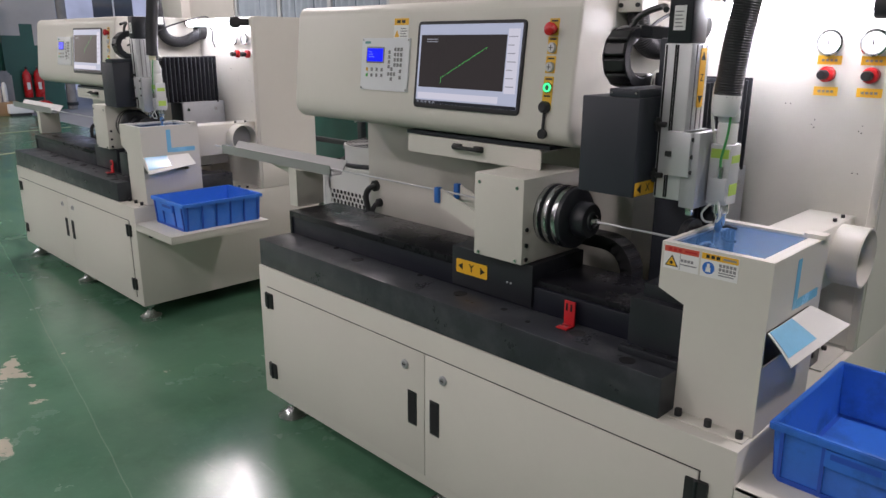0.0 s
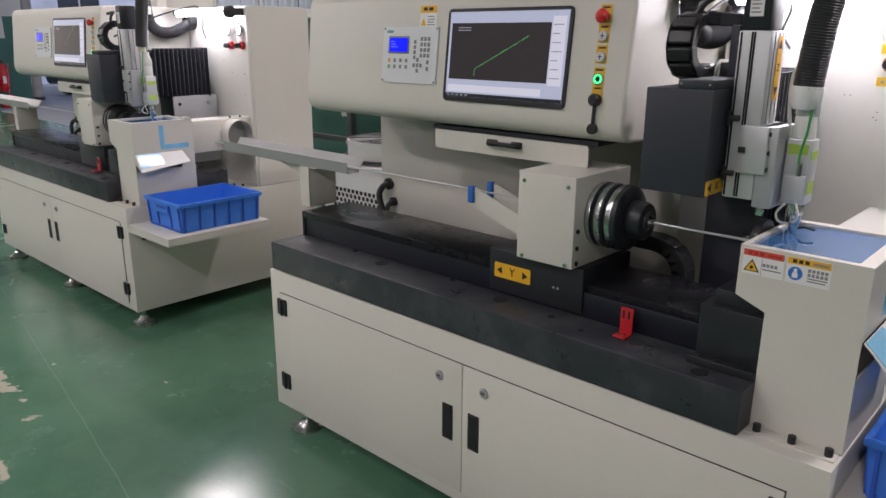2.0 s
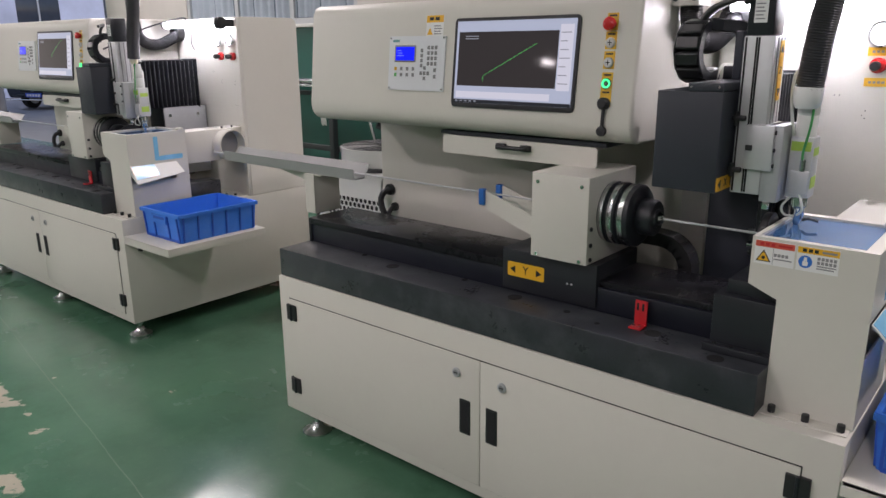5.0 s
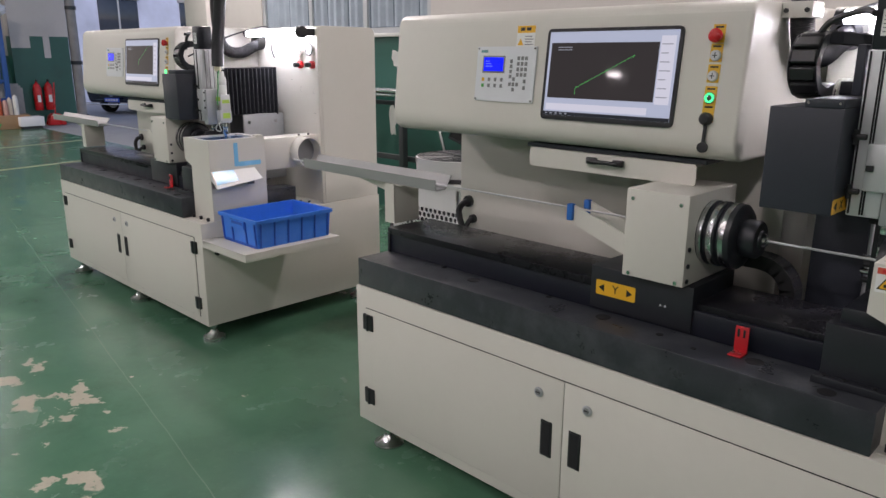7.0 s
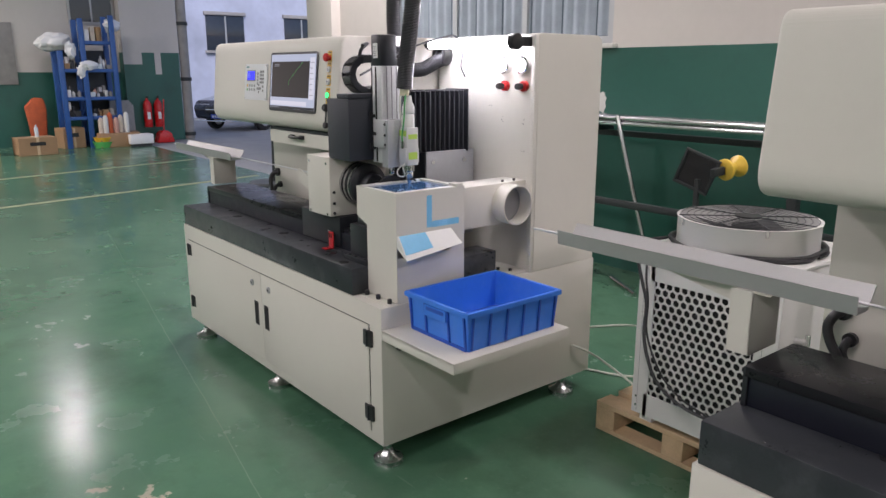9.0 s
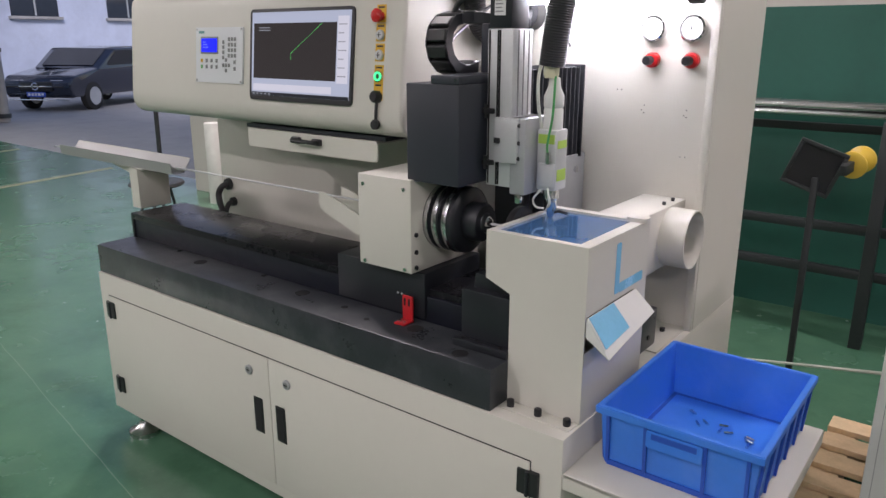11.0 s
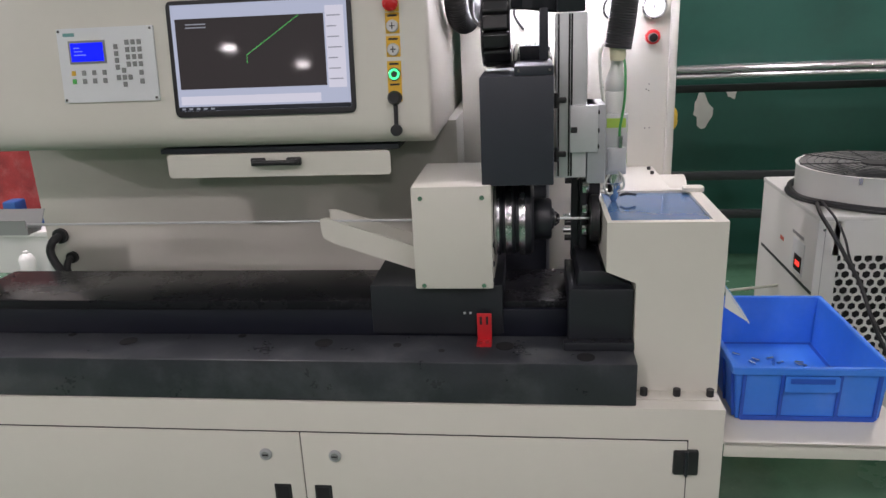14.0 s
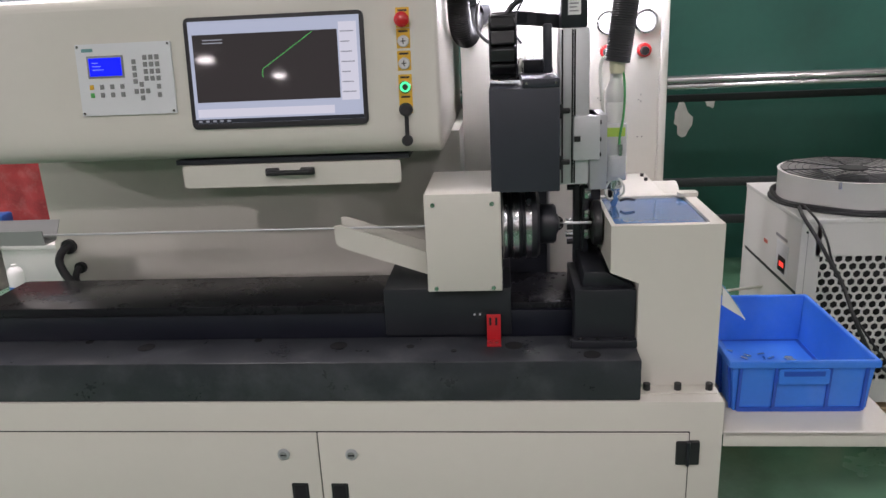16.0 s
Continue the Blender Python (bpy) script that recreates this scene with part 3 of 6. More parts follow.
def screw(parent, x, y, z, axis, r=0.006, material=None, name="screw", depth=0.004):
    d = {"x": (depth, 0, 0), "-y": (0, -depth, 0), "z": (0, 0, depth)}[axis]
    return part(name, cyl((x - d[0] * 0.5, y - d[1] * 0.5, z - d[2] * 0.5), (x + d[0], y + d[1], z + d[2]), r, 10), material or chrome, parent)


def arrow_label(machine, letter, m, w=0.14, h=0.048, arrows=True, upright=False):
    """A yellow axis sticker with a letter between two triangles, on the plane of m."""
    lab = part("axis_label", merged(plate(rect(-w / 2, w / 2, -h / 2, h / 2), 0.006, "z", 0, 0.0012), None, m), yellow, machine, "yellow sticker with black axis letter " + letter)
    e = w / 2 - 0.022
    for s in (-1, 1):
        t = [(s * (e + 0.012), 0), (s * (e - 0.008), 0.012), (s * (e - 0.008), -0.012)]
        part("arrow", merged(prism(t, "z", 0.0012, 0.002), None, m), ink, lab)
    turn = pose(0, 0, 0.0016, 0, 0, -90 if upright else 0)
    letters(letter, h * 0.8, ink, lab, m @ turn)
    return lab


def build_machine(base, shift, first):
    """One tube cutter. shift moves its headstock along the bed; first: the machine with axis stickers and warning labels."""
    mc = thing("laser_cutting_machine", "cream steel tube laser cutter with black granite bed" + (" and yellow stickers" if first else ""),
               "machine", base, group="laser cutting machines")
    # base cabinet
    cab = part("cabinet", box(0, 2.11, 0, 1.28, 0.08, 0.675, 0.004), cream, mc, "cream steel base cabinet")
    # near-black sheet draws the shaded gap around the doors
    part("recess", box(0.0632, 2.0268, -0.0015, 0.01, 0.1222, 0.5898), slot_dark, cab)
    for x0, x1, hx, lx, ux in ((0.066, 1.0455, 0.082, 0.95, 0.985), (1.0485, 2.024, 2.022, 1.137, 1.096)):
        d = part("door", box(x0, x1, -0.006, 0.006, 0.125, 0.587, 0.002), cream, mc, "cream cabinet door")
        part("handle", box(ux - 0.024, ux + 0.024, -0.0085, 0.002, 0.302, 0.432, 0.004), black_plastic, d, "black recessed pull")
        part("handle_slot", box(ux - 0.016, ux + 0.016, -0.0095, 0.002, 0.31, 0.424), slot_dark, d)
        lk = cyl((lx, -0.013, 0.523), (lx, 0.0, 0.523), 0.0165, 20, bevel=0.003)
        part("lock", lk, alu_plate, d, "round chrome cam lock")
        part("plug", cyl((lx, -0.0135, 0.523), (lx, -0.012, 0.523), 0.0105, 16), grey_key, d)
        part("keyhole", box(lx - 0.008, lx + 0.008, -0.0142, -0.0128, 0.521, 0.525), slot_dark, d)
        for hz in (0.531, 0.206):
            part("hinge", box(hx - 0.030, hx + 0.030, -0.012, 0.002, hz - 0.034, hz + 0.034, 0.004), black_plastic, d, "black leaf hinge")
            part("hinge_pin", cyl((hx, -0.013, hz - 0.034), (hx, -0.013, hz + 0.034), 0.005, 8), black_metal, d)
    for fx, fy in ((0.15, 0.035), (1.09, 0.05), (2.07, 0.05), (2.07, 1.12), (0.14, 1.12)):
        ft = part("foot", lathe([(0.0, -base.translation.z), (0.062, -base.translation.z), (0.062, 0.006), (0.052, 0.011), (0.030, 0.024), (0.020, 0.040)], (fx, fy, 0), "z", 24), zinc, mc, "round zinc levelling foot")
        part("stem", cyl((fx, fy, 0.02), (fx, fy, 0.085), 0.012, 12), steel, ft)
        part("nut", cyl((fx, fy, 0.06), (fx, fy, 0.076), 0.021, 6), steel, ft)
    # granite bed
    bed = part("granite_bed", box(0.012, 1.90, 0.004, 0.60, 0.677, 0.79, 0.004), granite, mc, "black granite bed with dusty smears")
    for x, y, r in ((0.55, 0.11, 0.024), (1.10, 0.11, 0.024), (1.58, 0.10, 0.024), (1.30, 0.10, 0.011), (0.36, 0.15, 0.011), (0.86, 0.15, 0.011), (1.42, 0.07, 0.008), (1.78, 0.04, 0.022)):
        part("plug", cyl((x, y, 0.788), (x, y, 0.7912), r, 20), slot_dark, bed)
    # linear stage under a cover
    st = part("stage_base", box(0.04, 1.745, 0.158, 0.385, 0.791, 0.868, 0.003), navy_dark, mc, "black linear stage")
    part("cover_plate", box(0.032, 1.235 + shift, 0.150, 0.40, 0.868, 0.894, 0.003), gloss_black, mc, "satin black stage cover")
    part("end_plate", box(0.026, 0.04, 0.152, 0.398, 0.791, 0.893, 0.002), black_metal, mc)
    part("cover_plate", box(1.575 + shift, 1.745, 0.168, 0.42, 0.866, 0.888, 0.003), gloss_black, mc, "satin black stage cover with bolt holes")
    for x, y in ((1.66, 0.27), (1.69, 0.29), (1.64, 0.32), (1.70, 0.36), (1.65, 0.38)):
        part("bolt_hole", cyl((x, y, 0.886), (x, y, 0.8888), 0.007, 12), slot_dark, mc)
    # headstock carriage
    s = shift
    ca = part("carriage", box(1.228 + s, 1.575 + s, 0.148, 0.42, 0.802, 0.938, 0.003), black_metal, mc, "black headstock carriage")
    for x in (1.475, 1.49):
        part("hole", cyl((x + s, 0.1465, 0.862), (x + s, 0.150, 0.862), 0.0035, 8), aluminium, ca)
    hs = part("headstock", box(1.355 + s, 1.553 + s, 0.118, 0.42, 0.94, 1.206, 0.003), cream, mc, "cream sheet steel headstock housing")
    for x, z in ((1.53, 1.178), (1.53, 0.95), (1.378, 0.95), (1.378, 1.178)):
        screw(hs, x + s, 0.118, z, "-y")
    for z in (0.955, 1.0, 1.05):
        screw(hs, 1.553 + s, 0.138, z, "x", 0.007, black_metal)
        screw(hs, 1.553 + s, 0.400, z, "x", 0.007, black_metal)
    ax, az = 0.262, 1.083
    ch = part("chuck", lathe([(0.0, 1.55 + s), (0.094, 1.55 + s), (0.094, 1.57 + s), (0.088, 1.573 + s), (0.088, 1.579 + s), (0.094, 1.582 + s), (0.094, 1.606 + s), (0.086, 1.61 + s), (0.086, 1.617 + s),
                             (0.094, 1.62 + s), (0.094, 1.648 + s), (0.085, 1.656 + s), (0.055, 1.657 + s)], (0, ax, az), "x", 48), black_metal, mc, "black and chrome collet chuck")
    for x0, x1 in ((1.556, 1.569), (1.584, 1.600), (1.619, 1.634)):
        part("ring", lathe([(0.0885, x0 + s), (0.0952, x0 + s), (0.0958, x0 + 0.002 + s), (0.0958, x1 - 0.002 + s), (0.0952, x1 + s), (0.0885, x1 + s)], (0, ax, az), "x", 48, closed=True), zinc, ch, "satin steel ring")
    part("nose", lathe([(0.0, 1.657 + s), (0.053, 1.657 + s), (0.055, 1.66 + s), (0.055, 1.695 + s), (0.050, 1.702 + s), (0.028, 1.703 + s), (0.026, 1.708 + s), (0.0, 1.709 + s)], (0, ax, az), "x", 36), black_metal, ch)
    part("collet", lathe([(0.004, 1.70 + s), (0.018, 1.705 + s), (0.020, 1.713 + s), (0.012, 1.722 + s), (0.004, 1.724 + s)], (0, ax, az), "x", 24, closed=True), chrome, ch, "chrome collet")
    # guide arm behind the headstock
    arm = [(1.36 + s, 0.955), (1.36 + s, 1.02), (1.11 + s, 1.106), (1.092 + s, 1.104), (1.096 + s, 1.052), (1.12 + s, 1.038)]
    for y in (0.207, 0.305):
        part("guide_arm", prism(arm, "y", y, y + 0.004), cream, mc, "bent cream sheet guide arm")
    if first:
        for y in (0.203, 0.301):
            part("guide_pad", box(1.088 + s, 1.110 + s, y - 0.008, y + 0.014, 1.054, 1.110, 0.004), blue_pad, mc, "blue nylon guide pad")
    # tube trough at the tail end
    tx0, tx1 = -0.66, 0.235
    vee = [(0.222, 1.106), (0.226, 1.062), (0.282, 1.062), (0.318, 1.116), (0.315, 1.117), (0.280, 1.065), (0.229, 1.065), (0.225, 1.106)]
    part("trough", prism(vee, "x", tx0, tx1), trough_steel, mc, "folded dull steel tube trough")
    part("trough_rib", prism([(-0.32, 1.061), (-0.004, 1.061), (-0.004, 1.0)], "y", 0.258, 0.262), cream, mc)
    pst = box(-0.004, 0.0, 0.215, 0.355, 0.895, 1.061, 0.001)
    box(-0.06, 0.0, 0.215, 0.219, 0.895, 1.061, bm=pst)
    box(-0.06, 0.0, 0.22, 0.35, 0.8945, 0.8985, bm=pst)
    box(-0.05, 0.04, 0.22, 0.34, 1.0575, 1.0612, bm=pst)
    part("trough_post", pst, cream, mc, "bent cream sheet post")
    # bracket block and steady rest in front of the nozzle
    bl = part("bracket_block", box(1.74, 1.898, 0.10, 0.34, 0.791, 0.945, 0.003), black_metal, mc, "black bracket block")
    part("bracket_foot", box(1.728, 1.90, 0.075, 0.10, 0.791, 0.812, 0.002), black_metal, bl)
    for x in (1.755, 1.80, 1.87):
        screw(bl, x, 0.088, 0.812, "z", 0.006, black_plastic)
    part("bracket_step", prism([(1.762, 0.945), (1.896, 0.945), (1.822, 0.985), (1.766, 0.985)], "y", 0.125, 0.34, 0.002), black_metal, bl)
    part("bracket_arm", prism([(1.757, 0.945), (1.86, 0.945), (1.80, 1.03), (1.80, 1.185), (1.757, 1.185)], "y", 0.335, 0.362, 0.002), black_metal, mc, "black steady rest upright")
    for i, z in enumerate((1.005, 1.027, 1.048, 1.065, 1.165)):
        part("clamp", cyl((1.740 - 0.004 * (i % 2), 0.347, z), (1.759, 0.347, z), 0.0085, 10), steel if i % 2 else black_plastic, mc)
    part("back_plate", box(1.8005, 1.834, 0.3455, 0.361, 0.99, 1.168, 0.002), black_metal, mc)
    rest = part("steady_rest", box(1.777, 1.797, 0.30, 0.334, 0.985, 1.178, 0.003), black_metal, mc)
    for z in (1.045, 1.10, 1.16):
        part("rest_jaw", box(1.782, 1.800, 0.278, 0.2995, z - 0.014, z + 0.014, 0.003), steel, rest, "bright steel jaw")
    part("rest_ring", lathe([(0.012, 1.801), (0.058, 1.801), (0.062, 1.806), (0.062, 1.822), (0.012, 1.822)], (0, ax, az), "x", 28, closed=True), black_plastic, rest)
    part("rest_knob", cyl((1.787, 0.315, 1.178), (1.787, 0.315, 1.196), 0.012, 12, bevel=0.003), steel, rest)
    part("rest_knob", cyl((1.778, 0.325, 1.172), (1.80, 0.30, 1.20), 0.008, 10), chrome, rest)
    # front catch box with filmed lid
    out = [(1.828, 1.120), (2.107, 1.120), (2.107, 0.677), (1.900, 0.677), (1.900, 0.967), (1.828, 0.997)]
    pb = part("catch_box", prism(out, "y", 0.083, 0.087), cream, mc, "cream sheet steel catch box")
    for q in ((2.103, 2.107, 0.0872, 0.4258, 0.952, 1.12), (2.103, 2.107, 0.0872, 0.4258, 0.677, 0.86), (2.103, 2.107, 0.350, 0.4258, 0.8602, 0.9518)):
        part("side_panel", box(*q), cream, pb)
    part("back_panel", prism(out, "y", 0.426, 0.43), cream, pb)
    for q in ((1.828, 1.840, 0.0872, 0.4258, 1.105, 1.12), (2.075, 2.1028, 0.0872, 0.4258, 1.105, 1.12), (1.8402, 2.0748, 0.0872, 0.104, 1.105, 1.12), (1.8402, 2.0748, 0.402, 0.4258, 1.105, 1.12)):
        part("top_rail", box(*q), cream, pb)
    part("side_panel", box(1.828, 1.832, 0.0872, 0.4258, 0.997, 1.1048), cream, pb)
    part("side_panel", box(1.900, 1.904, 0.0872, 0.4258, 0.677, 0.967), cream, pb)
    part("lid", box(1.840, 2.075, 0.104, 0.402, 1.107, 1.113), blue_glass, pb, "blue filmed glass lid")
    part("lid_tab", plate(rect(2.060, 2.115, 0.378, 0.42), 0.012, "z", 1.12, 1.131), cream, pb)
    part("chute_floor", box(1.906, 2.102, 0.088, 0.4255, 0.70, 0.705), cream, pb)
    for x in (1.925, 2.005, 2.085):
        part("bolt", cyl((x, 0.06, 0.675), (x, 0.06, 0.698), 0.0095, 12, bevel=0.002), black_plastic, pb, "black socket bolt")
    part("base_flange", box(1.904, 2.102, 0.04, 0.085, 0.6752, 0.6792, 0.001), cream, pb)

    reach, fall = ((0.062, 0.030), (0.054, 0.022)) if first else ((0.060, -0.012), (0.076, 0.018))

    def flap_patch(v0, v1, w0, w1, lift, thick):
        """A twisted sheet from the hinge line outwards; v along the hinge, w across it."""
        bm = bmesh.new()
        rows = []
        for lay in (lift, lift + thick):
            g = []
            for iv in range(7):
                v = v0 + (v1 - v0) * iv / 6
                line = []
                for iw in range(5):
                    w = w0 + (w1 - w0) * iw / 4
                    line.append(bm.verts.new((2.110 + w * (reach[0] + reach[1] * v) + lay * 0.6, 0.084 + 0.270 * v + 0.02 * w * v, 0.950 - w * (fall[0] - fall[1] * v) - 0.012 * w * w * (1 - v) + lay)))
                g.append(line)
            rows.append(g)
        for lay in (0, 1):
            for iv in range(6):
                for iw in range(4):
                    q = rows[lay]
                    bm.faces.new((q[iv][iw], q[iv + 1][iw], q[iv + 1][iw + 1], q[iv][iw + 1]))
        rim = [(iv, 0) for iv in range(7)] + [(6, iw) for iw in range(1, 5)] + [(iv, 4) for iv in range(5, -1, -1)] + [(0, iw) for iw in range(3, 0, -1)]
        for (a, b), (c2, d2) in zip(rim, rim[1:] + rim[:1]):
            bm.faces.new((rows[0][a][b], rows[0][c2][d2], rows[1][c2][d2], rows[1][a][b]))
        return bm

    fl = part("flap", flap_patch(0, 1, 0, 1, 0.0, 0.0025), white_sheet, pb, "hinged pale flap with blue film")
    if not first:
        part("flap_cheek", prism([(2.110, 0.952), (2.166, 0.868), (2.110, 0.905)], "y", 0.0835, 0.0865), white_sheet, fl)
    part("film", flap_patch(0.02, 0.50, 0.02, 0.80, 0.0035, 0.001), blue_film, fl, "pale blue protective film")
    part("film_strip", plate(rect(0.232, 0.258, 0.968, 1.098), 0.006, "x", 2.1072, 2.1078), blue_film, pb, "pale blue film strip")
    part("film_strip", plate(rect(0.2585, 0.40, 0.966, 0.992), 0.006, "x", 2.1072, 2.1078), blue_film, pb)
    # suction box and duct
    part("duct_box", box(1.915, 2.05, 0.432, 0.846, 0.915, 1.098, 0.003), cream, mc, "cream suction box")
    du = lathe([(0.083, 2.049), (0.088, 2.049), (0.088, 2.128), (0.083, 2.128)], (0, 0.725, 1.005), "x", 40, closed=True)
    part("duct", du, cream, mc, "short open cream duct")
    # grey disc closes the duct and draws its shaded depth
    part("duct_inside", cyl((2.0505, 0.725, 1.005), (2.054, 0.725, 1.005), 0.0825, 32), grey_ink, mc)
    sb = part("side_block", box(1.93, 2.06, 0.44, 0.66, 0.682, 0.80, 0.004), granite, mc, "dark granite cross block")
    for y in (0.50, 0.60):
        screw(sb, 2.06, y, 0.72, "x", 0.008, black_plastic)
    for x, y in ((1.99, 0.74), (2.04, 0.77)):
        screw(mc, x, y, 0.6825, "z", 0.008, black_plastic, depth=0.010)
    for y, z in ((0.72, 1.104), (0.79, 1.104)):
        part("bolt", cyl((2.03, y, z - 0.006), (2.03, y, z + 0.004), 0.006, 8), black_plastic, mc)
    # rear body: low panel, console and tower
    part("rear_panel", box(0.0, 1.425, 0.62, 1.24, 0.676, 1.30, 0.003), cream, mc, "cream rear panel")
    tw = part("tower", prism(rounded([(0.846, 0.676), (1.268, 0.676), (1.268, 1.736), (0.846, 1.736)], [0, 0, 0.05, 0.012]), "x", 1.425, 2.11, 0.002, 1), cream, mc, "cream rear tower")
    part("side_lip", box(2.085, 2.109, 0.826, 0.8455, 0.676, 1.73, 0.003), cream, tw)
    part("base_lip", box(1.90, 2.09, 0.60, 0.846, 0.676, 0.681), cream, tw)
    prof = rounded([(0.2518, 1.285), (0.3000, 1.736), (1.235, 1.736), (1.235, 1.287)], [0.075, 0.05, 0.02, 0.0], 7)
    cons = part("console", prism(prof, "x", -0.05, 1.398, 0.012, 3), cream, mc, "cream control console with rounded edges")
    part("hole_cover", cyl((0.055, 0.605, 0.945), (0.055, 0.62, 0.945), 0.026, 16), black_plastic, mc)
    part("cable", sweep([(0.055, 0.612, 0.945), (0.045, 0.585, 0.935), (0.036, 0.572, 0.905), (0.048, 0.565, 0.87), (0.075, 0.555, 0.835), (0.11, 0.53, 0.805)], 0.0135, 10, 0.001, 0.009), rubber, mc, "black corrugated cable")
    part("hole_cover", cyl((0.083, 0.605, 0.868), (0.083, 0.62, 0.868), 0.020, 16), black_plastic, mc)
    part("cable", sweep([(0.083, 0.612, 0.868), (0.08, 0.59, 0.86), (0.085, 0.57, 0.835), (0.12, 0.55, 0.803)], 0.0115, 10), rubber, mc)

    def on_face(bm):
        bmesh.ops.transform(bm, matrix=FACE, verts=bm.verts)
        return bm

    # screen
    u0, u1 = 0.713, 1.203
    mon = part("monitor", on_face(plate(rect(u0, u1, -0.006, 0.290), 0.018, "z", -0.004, 0.006)), black_plastic, cons, "flush black framed monitor")
    part("display", on_face(box(u0 + 0.012, u1 - 0.012, 0.010, 0.279, 0.0062, 0.0072)), ui_light, mon, "lit control software screen")
    part("viewport", on_face(box(u0 + 0.022, u1 - 0.072, 0.066, 0.244, 0.0073, 0.0078)), ui_dark, mon, "dark drawing area")
    part("side_column", on_face(box(u1 - 0.068, u1 - 0.02, 0.060, 0.262, 0.0073, 0.0077)), ui_white, mon)
    part("status_bar", on_face(box(u0 + 0.02, u1 - 0.09, 0.026, 0.048, 0.0073, 0.0077)), ui_white, mon)
    part("task_bar", on_face(box(u0 + 0.0121, u1 - 0.0121, 0.0102, 0.021, 0.0074, 0.0079)), ui_bar, mon)
    for i in range(7):
        part("menu_line", on_face(box(u1 - 0.064, u1 - 0.028 - 0.006 * (i % 3), 0.08 + i * 0.026, 0.083 + i * 0.026, 0.0078, 0.0081)), ui_grey, mon)
    for i in range(2):
        part("menu_line", on_face(box(u0 + 0.05, u0 + 0.105, 0.228 - i * 0.008, 0.231 - i * 0.008, 0.0079, 0.0082)), ui_grey, mon)
    for i in range(5):
        part("menu_line", on_face(box(u0 + 0.02 + i * 0.02, u0 + 0.03 + i * 0.02, 0.013, 0.018, 0.008, 0.0083)), ui_grey, mon)
    q0, q1 = ((0.845, 0.100), (1.052, 0.205)) if first else ((0.922, 0.148), (1.066, 0.242))
    ln = Vector((q1[0] - q0[0], q1[1] - q0[1])).normalized()
    nx, ny = -ln.y * 0.0005, ln.x * 0.0005
    part("drawn_line", on_face(prism([(q0[0] - nx, q0[1] - ny), (q1[0] - nx, q1[1] - ny), (q1[0] + nx, q1[1] + ny), (q0[0] + nx, q0[1] + ny)], "z", 0.0079, 0.0082)), ui_green, mon)
    part("drawn_line", on_face(box(q0[0], q0[0] + 0.0010, q0[1] - 0.02, q0[1], 0.0079, 0.0082)), ui_green, mon)
    # keypad
    k0, k1, kz0, kz1 = 0.402, 0.672, 0.042, 0.234
    kp = part("keypad", on_face(plate(rect(k0, k1, kz0, kz1), 0.004, "z", -0.002, 0.006)), keypad_grey, cons, "light grey keypad with blue display")
    part("lcd_frame", on_face(box(k0 + 0.030, k0 + 0.134, kz1 - 0.092, kz1 - 0.032, 0.006, 0.008, 0.001)), grey_key, kp)
    part("lcd", on_face(box(k0 + 0.036, k0 + 0.128, kz1 - 0.086, kz1 - 0.038, 0.008, 0.0088)), lcd_blue, kp, "lit blue display")
    for i in range(3):
        part("lcd_line", on_face(box(k0 + 0.045, k0 + 0.062 + 0.008 * i, kz1 - 0.052 - i * 0.009, kz1 - 0.0500 - i * 0.009, 0.0088, 0.0091)), lcd_light, kp)
    part("name_bar", on_face(box(k0 + 0.018, k0 + 0.05, kz1 - 0.021, kz1 - 0.012, 0.006, 0.0068)), teal_ink, kp)
    keys = [(0.148, 0.045 + i * 0.0155) for i in range(4)]
    keys += [(0.177 + c * 0.0155, 0.036 + r * 0.0165) for c in range(3) for r in range(4)]
    keys += [(0.033 + c * 0.0265, 0.102 + r * 0.019) for c in range(4) for r in range(2)]
    keys += [(0.163, 0.099), (0.163, 0.131), (0.148, 0.115), (0.163, 0.115), (0.178, 0.115), (0.207, 0.105), (0.207, 0.125)]
    for i, (kx, kd) in enumerate(keys):
        kx, kd = kx * 1.10, kd * 1.13
        col = amber if i == 16 else green_plastic if i == 17 else grey_key
        part("key", on_face(box(k0 + kx - 0.0060, k0 + kx + 0.0060, kz1 - kd - 0.0064, kz1 - kd + 0.0064, 0.006, 0.0082, 0.001, 1)), col, kp)
    for kx in (k0 + 0.007, k1 - 0.007):
        for kz in (kz0 + 0.007, kz1 - 0.007):
            part("screw", on_face(cyl((kx, kz, 0.004), (kx, kz, 0.008), 0.0035, 8)), steel, kp)
    # push buttons down the side
    bx = 1.306
    for i, kz in enumerate((0.258, 0.205, 0.148, 0.087, 0.036)):
        part("button_label", on_face(plate(rect(bx - 0.018, bx + 0.018, kz - 0.018, kz + 0.033), 0.002, "z", 0.0, 0.001)), amber, cons, "amber button label")
        part("print_bar", on_face(box(bx - 0.012, bx + 0.012, kz + 0.023, kz + 0.028, 0.001, 0.0014)), ink, cons)
        if i == 0:
            e = part("emergency_stop", on_face(lathe([(0.0, 0.0), (0.013, 0.0), (0.012, 0.014), (0.019, 0.016), (0.0195, 0.026), (0.014, 0.031), (0.0, 0.032)], (bx, kz, 0), "z", 24)), red_plastic, cons, "red mushroom emergency stop")
        elif i in (1, 2):
            kb = part("key_switch", on_face(lathe([(0.0, 0.0), (0.0155, 0.0), (0.0155, 0.006), (0.013, 0.009), (0.0, 0.009)], (bx, kz, 0), "z", 24)), aluminium, cons, "chrome key switch")
            part("slot", on_face(box(bx - 0.0013, bx + 0.0013, kz - 0.008, kz + 0.008, 0.009, 0.0096)), ink, kb)
